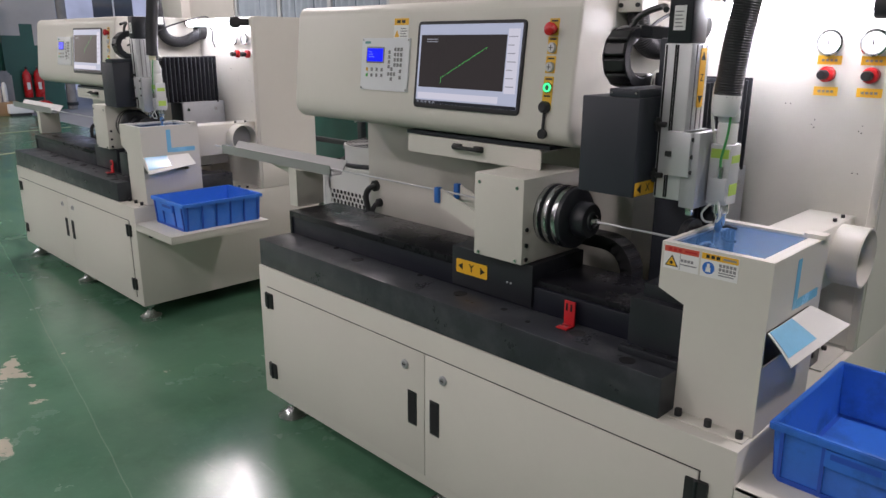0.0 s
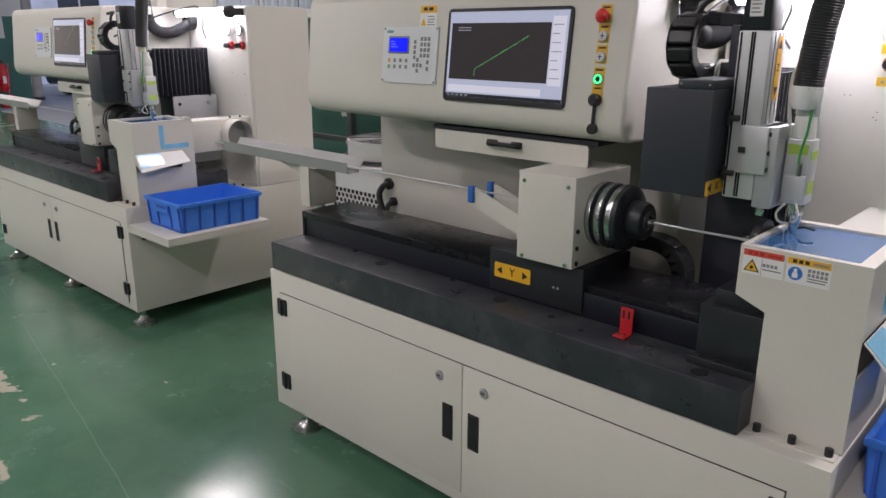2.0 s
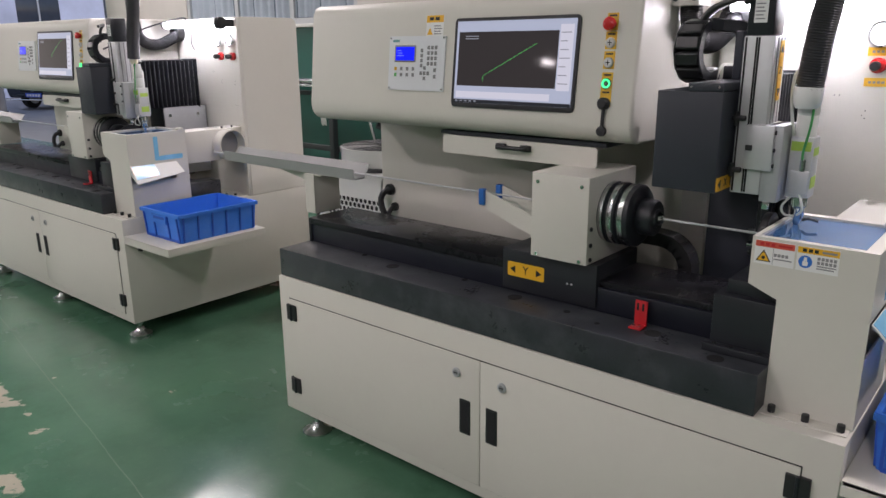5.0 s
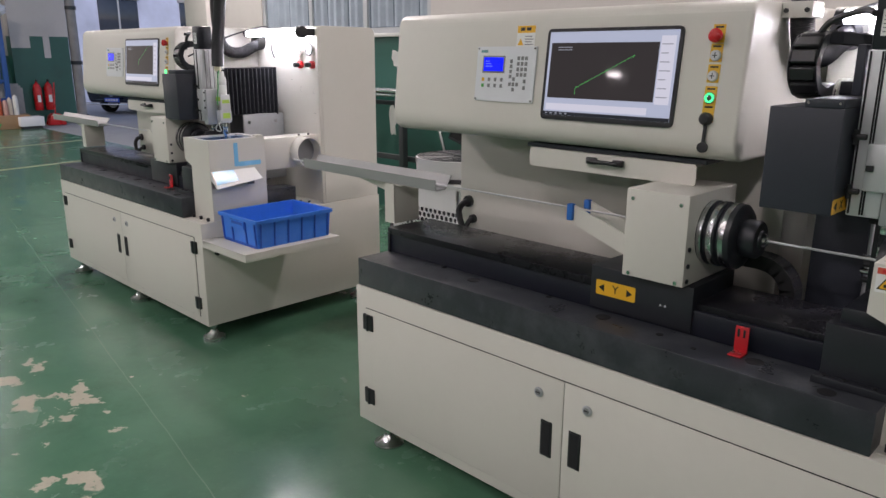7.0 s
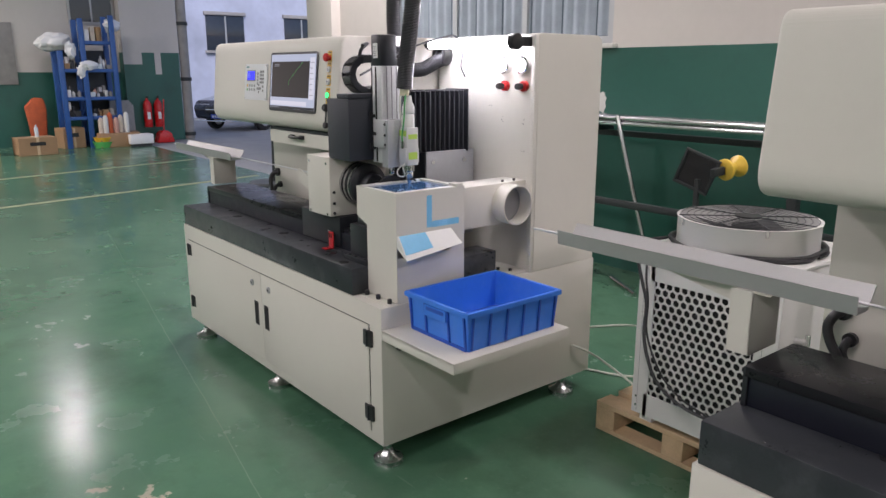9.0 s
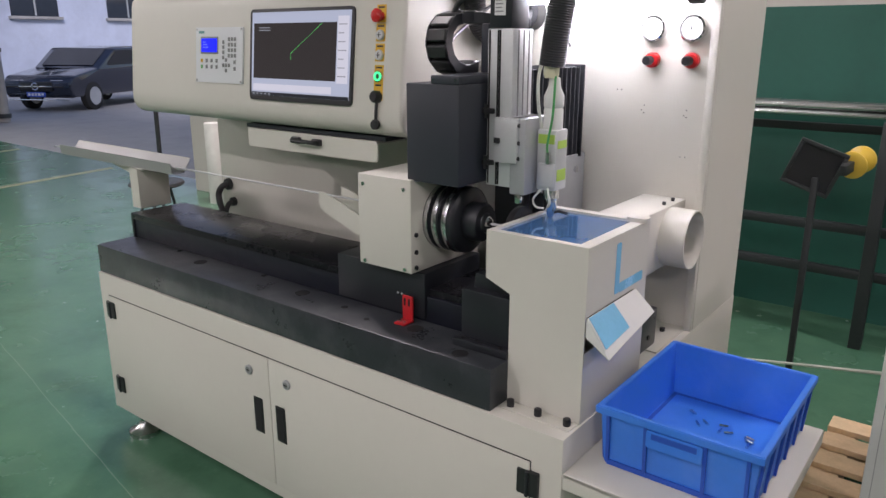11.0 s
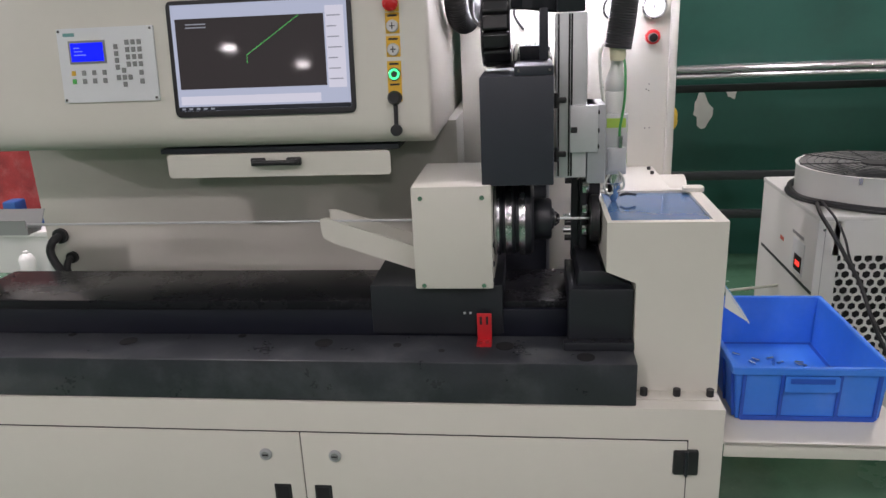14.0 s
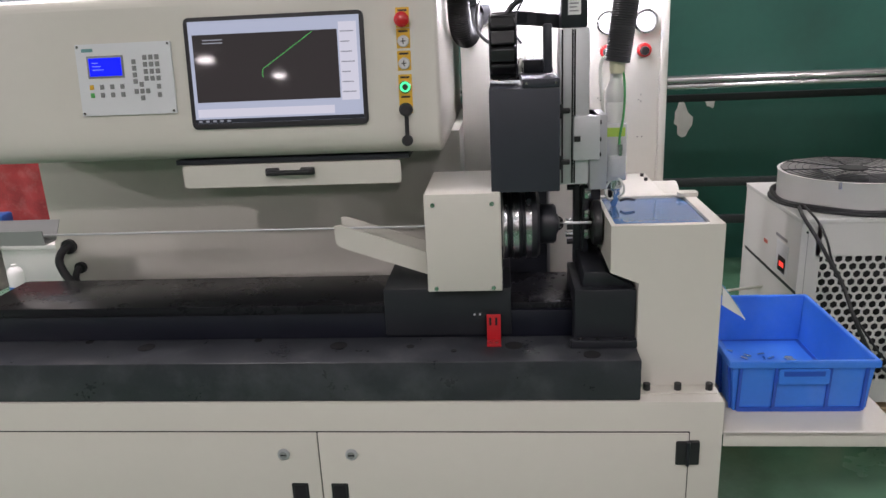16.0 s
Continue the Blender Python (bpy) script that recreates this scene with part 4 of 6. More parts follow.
            part("slot", on_face(box(bx - 0.007, bx + 0.007, kz - 0.0012, kz + 0.0012, 0.009, 0.0094)), ink, kb)
        elif i == 3:
            kb = part("start_button", on_face(lathe([(0.0, 0.0), (0.0165, 0.0), (0.0165, 0.006), (0.009, 0.007), (0.0, 0.006)], (bx, kz, 0), "z", 24)), chrome, cons, "round button with lit green ring")
            part("lit_ring", on_face(lathe([(0.0085, 0.0072), (0.0135, 0.0072), (0.0135, 0.0082), (0.0085, 0.0082)], (bx, kz, 0), "z", 24, closed=True)), green_lit, kb)
        else:
            cp = part("socket_cap", on_face(lathe([(0.0, 0.0), (0.018, 0.0), (0.018, 0.018), (0.013, 0.024), (0.0, 0.024)], (bx, kz - 0.008, 0), "z", 20)), black_plastic, cons, "black socket cap on strap")
            part("strap", on_face(box(bx - 0.0055, bx + 0.0055, -0.052, kz - 0.01, 0.004, 0.009, 0.002, 1)), black_plastic, cp)
            part("cap_end", on_face(lathe([(0.0, 0.0), (0.015, 0.0), (0.015, 0.012), (0.0, 0.014)], (bx, -0.054, 0), "z", 20)), black_plastic, cp)
    if first:
        wl = part("warning_label", on_face(plate(rect(0.575, 0.655, 0.232, 0.305), 0.002, "z", 0.0, 0.001)), white_label, cons, "small white and yellow warning label")
        part("band", on_face(box(0.576, 0.654, 0.280, 0.304, 0.001, 0.0014)), yellow, wl)
        part("triangle", on_face(prism([(0.580, 0.238), (0.606, 0.238), (0.593, 0.262)], "z", 0.001, 0.0015)), yellow, wl)
        for i in range(4):
            part("print_bar", on_face(box(0.612, 0.648 - 0.006 * (i % 2), 0.239 + i * 0.009, 0.2425 + i * 0.009, 0.001, 0.0014)), grey_ink, wl)
        for i in range(2):
            part("print_bar", on_face(box(0.590 + i * 0.026, 0.61 + i * 0.026, 0.287, 0.298, 0.0014, 0.0018)), ink, wl)
    # keyboard drawer under the console
    dr = part("drawer", plate(rect(0.652, 1.278, 1.205, 1.270), 0.012, "y", 0.286, 0.290), cream, mc, "cream keyboard drawer front")
    part("drawer_tray", box(0.67, 1.262, 0.290, 0.60, 1.258, 1.268), cream, mc)
    part("slide_bracket", box(0.63, 1.30, 0.30, 0.60, 1.2705, 1.2835), black_metal, mc)
    hb = sweep([(0.905, 0.286, 1.246), (0.908, 0.266, 1.247), (0.925, 0.262, 1.247), (1.005, 0.262, 1.247), (1.022, 0.266, 1.247), (1.025, 0.286, 1.246)], 0.007, 10, n=4)
    box(0.895, 0.935, 0.272, 0.2862, 1.236, 1.258, 0.004, bm=hb)
    box(0.995, 1.035, 0.272, 0.2862, 1.236, 1.258, 0.004, bm=hb)
    part("drawer_handle", hb, black_plastic, mc, "black bow handle")
    # cross stage, vertical axis and cutting head
    ac = part("axis_cover", box(1.53, 1.704, 0.132, 0.42, 1.202, 1.462, 0.003), black_navy, mc, "dark steel axis cover with raised end")
    part("raised_end", box(1.612, 1.7035, 0.1325, 0.42, 1.4622, 1.484, 0.003), black_navy, ac)
    part("raised_end", box(1.622, 1.690, 0.345, 0.42, 1.4842, 1.520, 0.003), black_metal, ac)
    for x in (1.622, 1.694):
        screw(ac, x, 0.1325, 1.474, "-y", 0.003, steel)
    part("column", box(1.545, 1.694, 0.54, 0.72, 0.791, 1.205, 0.003), black_navy, mc, "dark steel column")
    if first:
        # cable chain that follows the headstock
        arc = [(1.28 + 0.032 * k, 0.975) for k in range(5)] + [(1.44 + 0.093 * math.sin(0.34 * k), 0.882 + 0.093 * math.cos(0.34 * k)) for k in range(6)] + [(1.533, 0.85), (1.533, 0.82)]
        for (xa, za), (xb, zb) in zip(arc, arc[1:]):
            a, b = Vector((xa, 0.455, za)), Vector((xb, 0.455, zb))
            d = b - a
            mm = Matrix.Translation((a + b) / 2) @ Matrix.Rotation(math.atan2(d.x, d.z), 4, "Y")
            ln = part("carrier_link", merged(box(-0.022, 0.022, -0.034, 0.034, -d.length * 0.60, d.length * 0.60, 0.001, 1), None, mm), black_plastic, mc)
            part("link_bar", merged(box(-0.0228, -0.0215, -0.028, 0.028, -d.length * 0.2, d.length * 0.2, 0.0004, 1), None, mm), black_metal, ln)
        part("carrier_tray", box(1.30, 1.575, 0.425, 0.49, 0.7912, 0.822, 0.002), black_metal, mc)
    pl = part("stage_plate", box(1.695, 1.704, 0.545, 0.836, 0.80, 1.213, 0.002), alu_plate, mc, "grey aluminium stage plate")
    for y in (0.58, 0.77):
        part("bolt", cyl((1.704, y, 1.165), (1.712, y, 1.165), 0.010, 10), chrome, pl)
    be = part("bellows", box(1.56, 1.688, 0.43, 0.785, 1.214, 1.47, 0.002), slot_dark, mc, "black pleated bellows")
    for i in range(12):
        y = 0.445 + i * 0.0284
        part("pleat", prism([(y, 1.216), (y + 0.0284, 1.216), (y + 0.0284, 1.474), (y + 0.0142, 1.492), (y, 1.474)], "x", 1.555, 1.684), bellows_cloth, be)
        part("pleat", prism([(1.682, y), (1.708, y + 0.006), (1.708, y + 0.010), (1.682, y + 0.0284)], "z", 1.216, 1.488), bellows_cloth, be)
    part("bellows_frame", box(1.55, 1.712, 0.786, 0.793, 1.205, 1.496, 0.001), black_metal, be)
    before = set(bpy.data.objects)
    zx = part("vertical_axis", box(1.712, 1.788, 0.165, 0.262, 1.195, 1.598, 0.003), aluminium, mc, "silver aluminium vertical axis")
    # dark strips on the faces draw the shade inside the profile grooves
    for x in (1.716, 1.742, 1.748):
        part("groove", box(x, x + 0.0045, 0.1635, 0.168, 1.20, 1.595), slot_dark, zx)
    for y in (0.19, 0.215, 0.24):
        part("groove", box(1.786, 1.7895, y, y + 0.004, 1.38, 1.595), grey_ink, zx)
    for z in (1.385, 1.25):
        part("sensor", box(1.702, 1.738, 0.155, 0.167, z, z + 0.014, 0.003), black_plastic, zx)
        part("sensor", cyl((1.713, 0.160, z - 0.012), (1.713, 0.160, z + 0.024), 0.006, 8), black_plastic, zx)
    mo = part("motor", box(1.715, 1.782, 0.165, 0.25, 1.5985, 1.80 if first else 1.725, 0.006), black_metal, mc, "black servo motor with label")
    part("motor_label", box(1.732, 1.764, 0.163, 0.1655, 1.63, 1.69), white_label, mo)
    for i in range(5):
        part("print_bar", box(1.736, 1.758 - 0.004 * (i % 2), 0.1622, 0.1632, 1.638 + i * 0.009, 1.641 + i * 0.009), grey_ink, mo)
    sl = part("slide", box(1.745, 1.815, 0.15, 0.29, 1.262, 1.378, 0.003), aluminium, mc, "silver slide plate")
    part("slide", box(1.79, 1.835, 0.16, 0.29, 1.18, 1.378, 0.003), alu_plate, mc)
    for z in (1.275, 1.315, 1.36):
        screw(sl, 1.815, 0.158, z, "x", 0.0055, black_plastic)
    part("sensor", box(1.748, 1.764, 0.145, 0.151, 1.312, 1.326), black_plastic, sl)
    hd = part("cutting_head", box(1.838, 1.895, 0.215, 0.275, 1.19, 1.348, 0.004), aluminium, mc, "silver cutting head with lime labels")
    part("collar", lathe([(0.0, 1.348), (0.0255, 1.348), (0.0255, 1.398), (0.0235, 1.402), (0.0265, 1.406), (0.0265, 1.432), (0.016, 1.456), (0.014, 1.478), (0.0, 1.478)], (1.866, 0.245, 0), "z", 28), white_sheet, hd, "round silver collimator")
    part("block", box(1.845, 1.893, 0.208, 0.28, 1.20, 1.262, 0.004), aluminium, hd)
    part("nozzle", lathe([(0.0, 1.19), (0.022, 1.19), (0.022, 1.165), (0.017, 1.16), (0.017, 1.14), (0.006, 1.112), (0.0, 1.112)], (1.868, 0.245, 0), "z", 24), steel, hd, "steel nozzle")
    part("lime_label", box(1.842, 1.89, 0.2138, 0.2155, 1.312, 1.336), lime_tape, hd)
    part("lime_label", box(1.8945, 1.8962, 0.222, 0.268, 1.30, 1.32), lime_tape, hd)
    part("lime_label", box(1.8945, 1.8962, 0.222, 0.268, 1.215, 1.245), lime_tape, hd)
    part("air_hose", sweep([(1.876, 0.212, 1.27), (1.874, 0.205, 1.31), (1.884, 0.208, 1.38), (1.884, 0.215, 1.46), (1.874, 0.235, 1.52)], 0.0032, 8), green_hose, hd, "green air hose")
    part("fitting", cyl((1.876, 0.207, 1.262), (1.876, 0.207, 1.292), 0.007, 10), chrome, hd)
    part("milky_hose", sweep([(1.872, 0.22, 1.20), (1.885, 0.20, 1.185), (1.888, 0.205, 1.16), (1.875, 0.215, 1.145)], 0.003, 8), clear_hose, hd)
    part("milky_hose", sweep([(1.852, 0.22, 1.19), (1.838, 0.205, 1.165), (1.846, 0.205, 1.145), (1.862, 0.22, 1.14)], 0.003, 8), clear_hose, hd)
    part("milky_hose", sweep([(1.845, 0.235, 1.32), (1.828, 0.23, 1.42), (1.825, 0.24, 1.50), (1.85, 0.25, 1.53)], 0.0045, 8), clear_hose, hd)
    part("lever", sweep([(1.885, 0.24, 1.128), (1.90, 0.235, 1.134), (1.925, 0.235, 1.13)], 0.004, 8), black_plastic, hd)
    for o in set(bpy.data.objects) - before:
        o.data.transform(Matrix.Translation((0.0, 0.058 if first else 0.080, 0.0)))
    # hoses
    before = set(bpy.data.objects)
    part("fibre_hose", sweep([(1.866, 0.277, 1.462 if first else 1.508), (1.878, 0.277, 1.60), (1.898, 0.29, 1.78), (1.90, 0.32, 2.0), (1.84, 0.40, 2.2), (1.70, 0.46, 2.27), (1.55, 0.50, 2.15), (1.462, 0.52, 1.95), (1.44, 0.53, 1.76),
                              (1.44, 0.55, 1.64), (1.447, 0.60, 1.59), (1.46, 0.68, 1.585), (1.47, 0.76, 1.62), (1.478, 0.845, 1.655)], 0.0325, 16, 0.0020, 0.0060), rubber, mc, "black corrugated hose")
    if first:
        part("tape_cuff", lathe([(0.0, 1.418), (0.026, 1.420), (0.033, 1.432), (0.0355, 1.462), (0.034, 1.474), (0.0, 1.476)], (1.866, 0.277, 0), "z", 24), white_label, mc, "white tape cuff at the hose end")
    part("hose_cuff", lathe([(0.0, 1.478), (0.017, 1.478), (0.020, 1.488), (0.020, 1.512), (0.0, 1.512)], (1.866, 0.276, 0), "z", 24), pale_cuff, mc, "yellowish hose connector")
    if not first:
        for o in set(bpy.data.objects) - before:
            o.data.transform(Matrix.Translation((0.0, 0.030, 0.0)))
    part("hose_flange", lathe([(0.03, 0.80), (0.05, 0.80), (0.055, 0.845), (0.03, 0.845)], (1.478, 0, 1.655), "y", 24, closed=True), black_plastic, mc)
    cl = box(1.396, 1.482, 0.485, 0.575, 1.69, 1.735, 0.004)
    part("hose_clamp", cl, cream, mc, "cream hose clamp on the console")
    for x in (1.41, 1.468):
        part("screw", cyl((x, 0.487, 1.71), (x, 0.478, 1.71), 0.007, 8), black_plastic, mc)
    # cable chain
    loop = [(1.567, 0.37, 1.500), (1.567, 0.325, 1.492), (1.567, 0.308, 1.489), (1.567, 0.266, 1.500), (1.567, 0.236, 1.526), (1.567, 0.224, 1.562), (1.567, 0.234, 1.597),
            (1.567, 0.262, 1.622), (1.570, 0.300, 1.630), (1.585, 0.308, 1.630), (1.612, 0.330, 1.628), (1.645, 0.342, 1.625), (1.682, 0.350, 1.620), (1.720, 0.356, 1.615)]
    for q, (a, b) in enumerate(zip(loop, loop[1:])):
        a, b = Vector(a), Vector(b)
        d = b - a
        wide = Vector((1, 0, 0)) if q < 8 else Vector((0, 0, 1)).cross(d).normalized()
        side = d.normalized().cross(wide).normalized()
        wide = side.cross(d.normalized())
        mm = Matrix.Translation((a + b) / 2) @ Matrix((wide, side, d.normalized())).transposed().to_4x4()
        lk = part("chain_link", merged(box(-0.032, 0.032, -0.017, 0.017, -d.length * 0.47, d.length * 0.47, 0.004, 1), None, mm), black_plastic, mc)
        part("link_cheek", merged(box(0.0322, 0.0355, -0.015, 0.015, -d.length * 0.58, d.length * 0.58, 0.0015, 1), None, mm), black_metal, lk)
        part("link_cheek", merged(box(-0.0355, -0.0322, -0.015, 0.015, -d.length * 0.58, d.length * 0.58, 0.0015, 1), None, mm), black_metal, lk)
        part("rivet", merged(cyl((-0.015, 0.0165, 0), (-0.015, 0.0185, 0), 0.004, 8), None, mm), steel, lk)
    part("chain_tail", box(1.672, 1.694, 0.27, 0.32, 1.487, 1.612, 0.005), black_navy, mc)
    part("cable", sweep([(1.545, 0.30, 1.56), (1.50, 0.42, 1.60), (1.50, 0.6, 1.68), (1.56, 0.8, 1.74), (1.57, 0.84, 1.73)], 0.005, 8), rubber, mc)
    part("cable", sweep([(1.56, 0.28, 1.60), (1.60, 0.27, 1.665), (1.68, 0.25, 1.69), (1.72, 0.2, 1.68)], 0.008, 8), rubber, mc)
    for i in range(7):
        part("cable", sweep([(1.60 + i * 0.012, 0.36, 1.483), (1.602 + i * 0.012, 0.37, 1.51), (1.61 + i * 0.012, 0.40, 1.522), (1.63 + i * 0.012, 0.44, 1.485)], 0.0045, 6), clear_hose, mc)
    # gauges, regulator knobs and lamp on the tower face
    for x in (1.912, 2.032):
        g = part("gauge", lathe([(0.0, 0.846), (0.038, 0.846), (0.038, 0.818), (0.034, 0.814), (0.032, 0.820), (0.0, 0.820)], (x, 0, 1.603), "y", 32), chrome, tw, "round pressure gauge with white dial")
        part("dial", cyl((x, 0.8195, 1.603), (x, 0.818, 1.603), 0.0315, 28), white_label, g)
        part("needle", prism([(x - 0.002, 1.598), (x + 0.002, 1.598), (x - 0.008, 1.625)], "y", 0.8165, 0.8175), ink, g)
        kn = part("regulator", lathe([(0.0, 0.846), (0.023, 0.846), (0.023, 0.828), (0.019, 0.824), (0.0, 0.824)], (x, 0, 1.512), "y", 24), red_plastic, tw, "red regulator collar with black knob")
        part("knob", lathe([(0.0, 0.824), (0.0135, 0.824), (0.0145, 0.80), (0.012, 0.793), (0.0, 0.792)], (x - 0.003, 0, 1.511), "y", 20), black_plastic, kn)
        if first:
            for z in (1.553, 1.462):
                lb = part("yellow_label", box(x - 0.034, x + 0.034, 0.8445, 0.8458, z - 0.013, z + 0.013), yellow, tw)
                for q in range(4):
                    part("print_bar", box(x - 0.022 + q * 0.012, x - 0.014 + q * 0.012, 0.8438, 0.8446, z - 0.004, z + 0.003), grey_ink, lb)
    for x, z in ((1.80, 1.42), (1.815, 1.42), (1.885, 1.36), (1.893, 1.375), (1.893, 1.352), (2.02, 1.35), (2.028, 1.366), (2.028, 1.345), (2.02, 1.225), (2.035, 1.225)):
        part("drilled_hole", cyl((x, 0.847, z), (x, 0.8452, z), 0.0019, 8), slot_dark, tw)
    lt = part("lamp_tube", cyl((1.49, 0.745, 1.70), (2.045, 0.745, 1.70), 0.021, 18), tube_lit, tw, "lit white work lamp tube")
    part("lamp_cap", cyl((2.045, 0.745, 1.70), (2.085, 0.745, 1.70), 0.034, 18, bevel=0.004), black_plastic, lt)
    part("lamp_cap", cyl((1.462, 0.745, 1.70), (1.49, 0.745, 1.70), 0.024, 18, bevel=0.004), black_plastic, lt)
    part("lamp_bracket", box(2.06, 2.08, 0.745, 0.846, 1.68, 1.72), black_plastic, lt)
    part("lamp_cable", sweep([(1.64, 0.76, 1.69), (1.62, 0.83, 1.66), (1.60, 0.84, 1.60), (1.63, 0.84, 1.55)], 0.004, 8), rubber, tw)
    # side shelf
    sh = part("side_shelf", box(2.112, 2.555, 0.0, 0.60, 0.574, 0.588, 0.003), cream, mc, "cream steel side shelf")
    part("shelf_lip", box(2.112, 2.555, 0.0, 0.004, 0.546, 0.586, 0.001), cream, sh)
    part("shelf_lip", box(2.551, 2.555, 0.0, 0.60, 0.546, 0.586, 0.001), cream, sh)
    part("shelf_brace", prism([(2.112, 0.573), (2.42, 0.573), (2.112, 0.45)], "y", 0.30, 0.304), cream, sh)
    part("side_knob", cyl((2.11, 0.08, 0.50), (2.13, 0.08, 0.50), 0.013, 12, bevel=0.003), black_plastic, mc)
    # red stop bracket on the bed
    rb = part("stop_bracket", box(1.508, 1.546, 0.128, 0.134, 0.791, 0.868, 0.002), red_paint, mc, "red painted angle bracket")
    box_f = part("bracket_foot", box(1.508, 1.546, 0.090, 0.134, 0.791, 0.796, 0.001), red_paint, rb)
    for x in (1.518, 1.534):
        part("slot", box(x - 0.003, x + 0.003, 0.1265, 0.129, 0.838, 0.86), slot_dark, rb)
        screw(rb, x, 0.106, 0.796, "z", 0.005, chrome)
    if first:
        arrow_label(mc, "Y", pose(1.32 + s, 0.1472, 0.872, 90, 0, 0))
        arrow_label(mc, "X", pose(1.7042, 0.203, 1.223, 90, 0, 90), 0.13, 0.037)
        arrow_label(mc, "Z", pose(1.789, 0.284, 1.512, 90, 0, 90) @ pose(0, 0, 0, 0, 0, 90), 0.15, 0.032, upright=True)
        for x0, top, kind in ((1.836, red_label, 0), (1.934, yellow, 1)):
            w, f = 0.093, 0.083
            lb = part("warning_label", box(x0, x0 + w, f - 0.0013, f - 0.0002, 1.053, 1.113), white_label, pb, "printed safety label with " + ("yellow" if kind else "red") + " heading")
            part("band", box(x0 + 0.001, x0 + w - 0.001, f - 0.002, f - 0.0012, 1.097, 1.112), top, lb)
            for i in range(3):
                part("print_bar", box(x0 + 0.012 + i * 0.013, x0 + 0.021 + i * 0.013, f - 0.0026, f - 0.0019, 1.1005, 1.1085), ink if kind else red_paint, lb)
            part("print_bar", box(x0 + 0.055, x0 + w - 0.006, f - 0.0026, f - 0.0019, 1.102, 1.107), grey_ink if kind else red_paint, lb)
            if kind:
                part("disc", cyl((x0 + 0.020, f - 0.0012, 1.076), (x0 + 0.020, f - 0.0022, 1.076), 0.0155, 20), blue_label, lb)
                part("figure", merged(box(x0 + 0.014, x0 + 0.026, f - 0.003, f - 0.0021, 1.066, 1.077), box(x0 + 0.0165, x0 + 0.0235, f - 0.003, f - 0.0021, 1.0775, 1.087)), white_label, lb)
            else:
                part("triangle", prism([(x0 + 0.004, 1.060), (x0 + 0.040, 1.060), (x0 + 0.022, 1.090)], "y", f - 0.002, f - 0.0012), ink, lb)
                part("triangle_core", prism([(x0 + 0.0085, 1.0625), (x0 + 0.0355, 1.0625), (x0 + 0.022, 1.085)], "y", f - 0.0027, f - 0.0019), yellow, lb)
                part("symbol", cyl((x0 + 0.022, f - 0.0026, 1.070), (x0 + 0.022, f - 0.0034, 1.070), 0.0045, 8), ink, lb)
                part("rule", box(x0 + 0.0435, x0 + 0.0445, f - 0.002, f - 0.0012, 1.054, 1.096), grey_ink, lb)
            for q in range(2 if kind else 1):
                for i in range(4 if not kind else 5):
                    part("print_bar", box(x0 + 0.046 + i * 0.0088, x0 + 0.0525 + i * 0.0088, f - 0.002, f - 0.0012, 1.076 + 0.010 * q - 0.002 * kind, 1.0835 + 0.010 * q - 0.002 * kind), grey_ink, lb)
            for i in range(1 + kind):
                part("print_bar", box(x0 + 0.046, x0 + w - 0.005 - 0.004 * i, f - 0.002, f - 0.0012, 1.068 - 0.006 * i, 1.071 - 0.006 * i), grey_ink, lb)
    return mc


def tube(base, shift, x0, x1):
    t = thing("metal_tube", "thin bright steel tube running through the headstock", "tube", base)
    part("rod", cyl((x0, 0.262, 1.083), (x1, 0.262, 1.083), 0.0036, 12), aluminium, t)
    return t


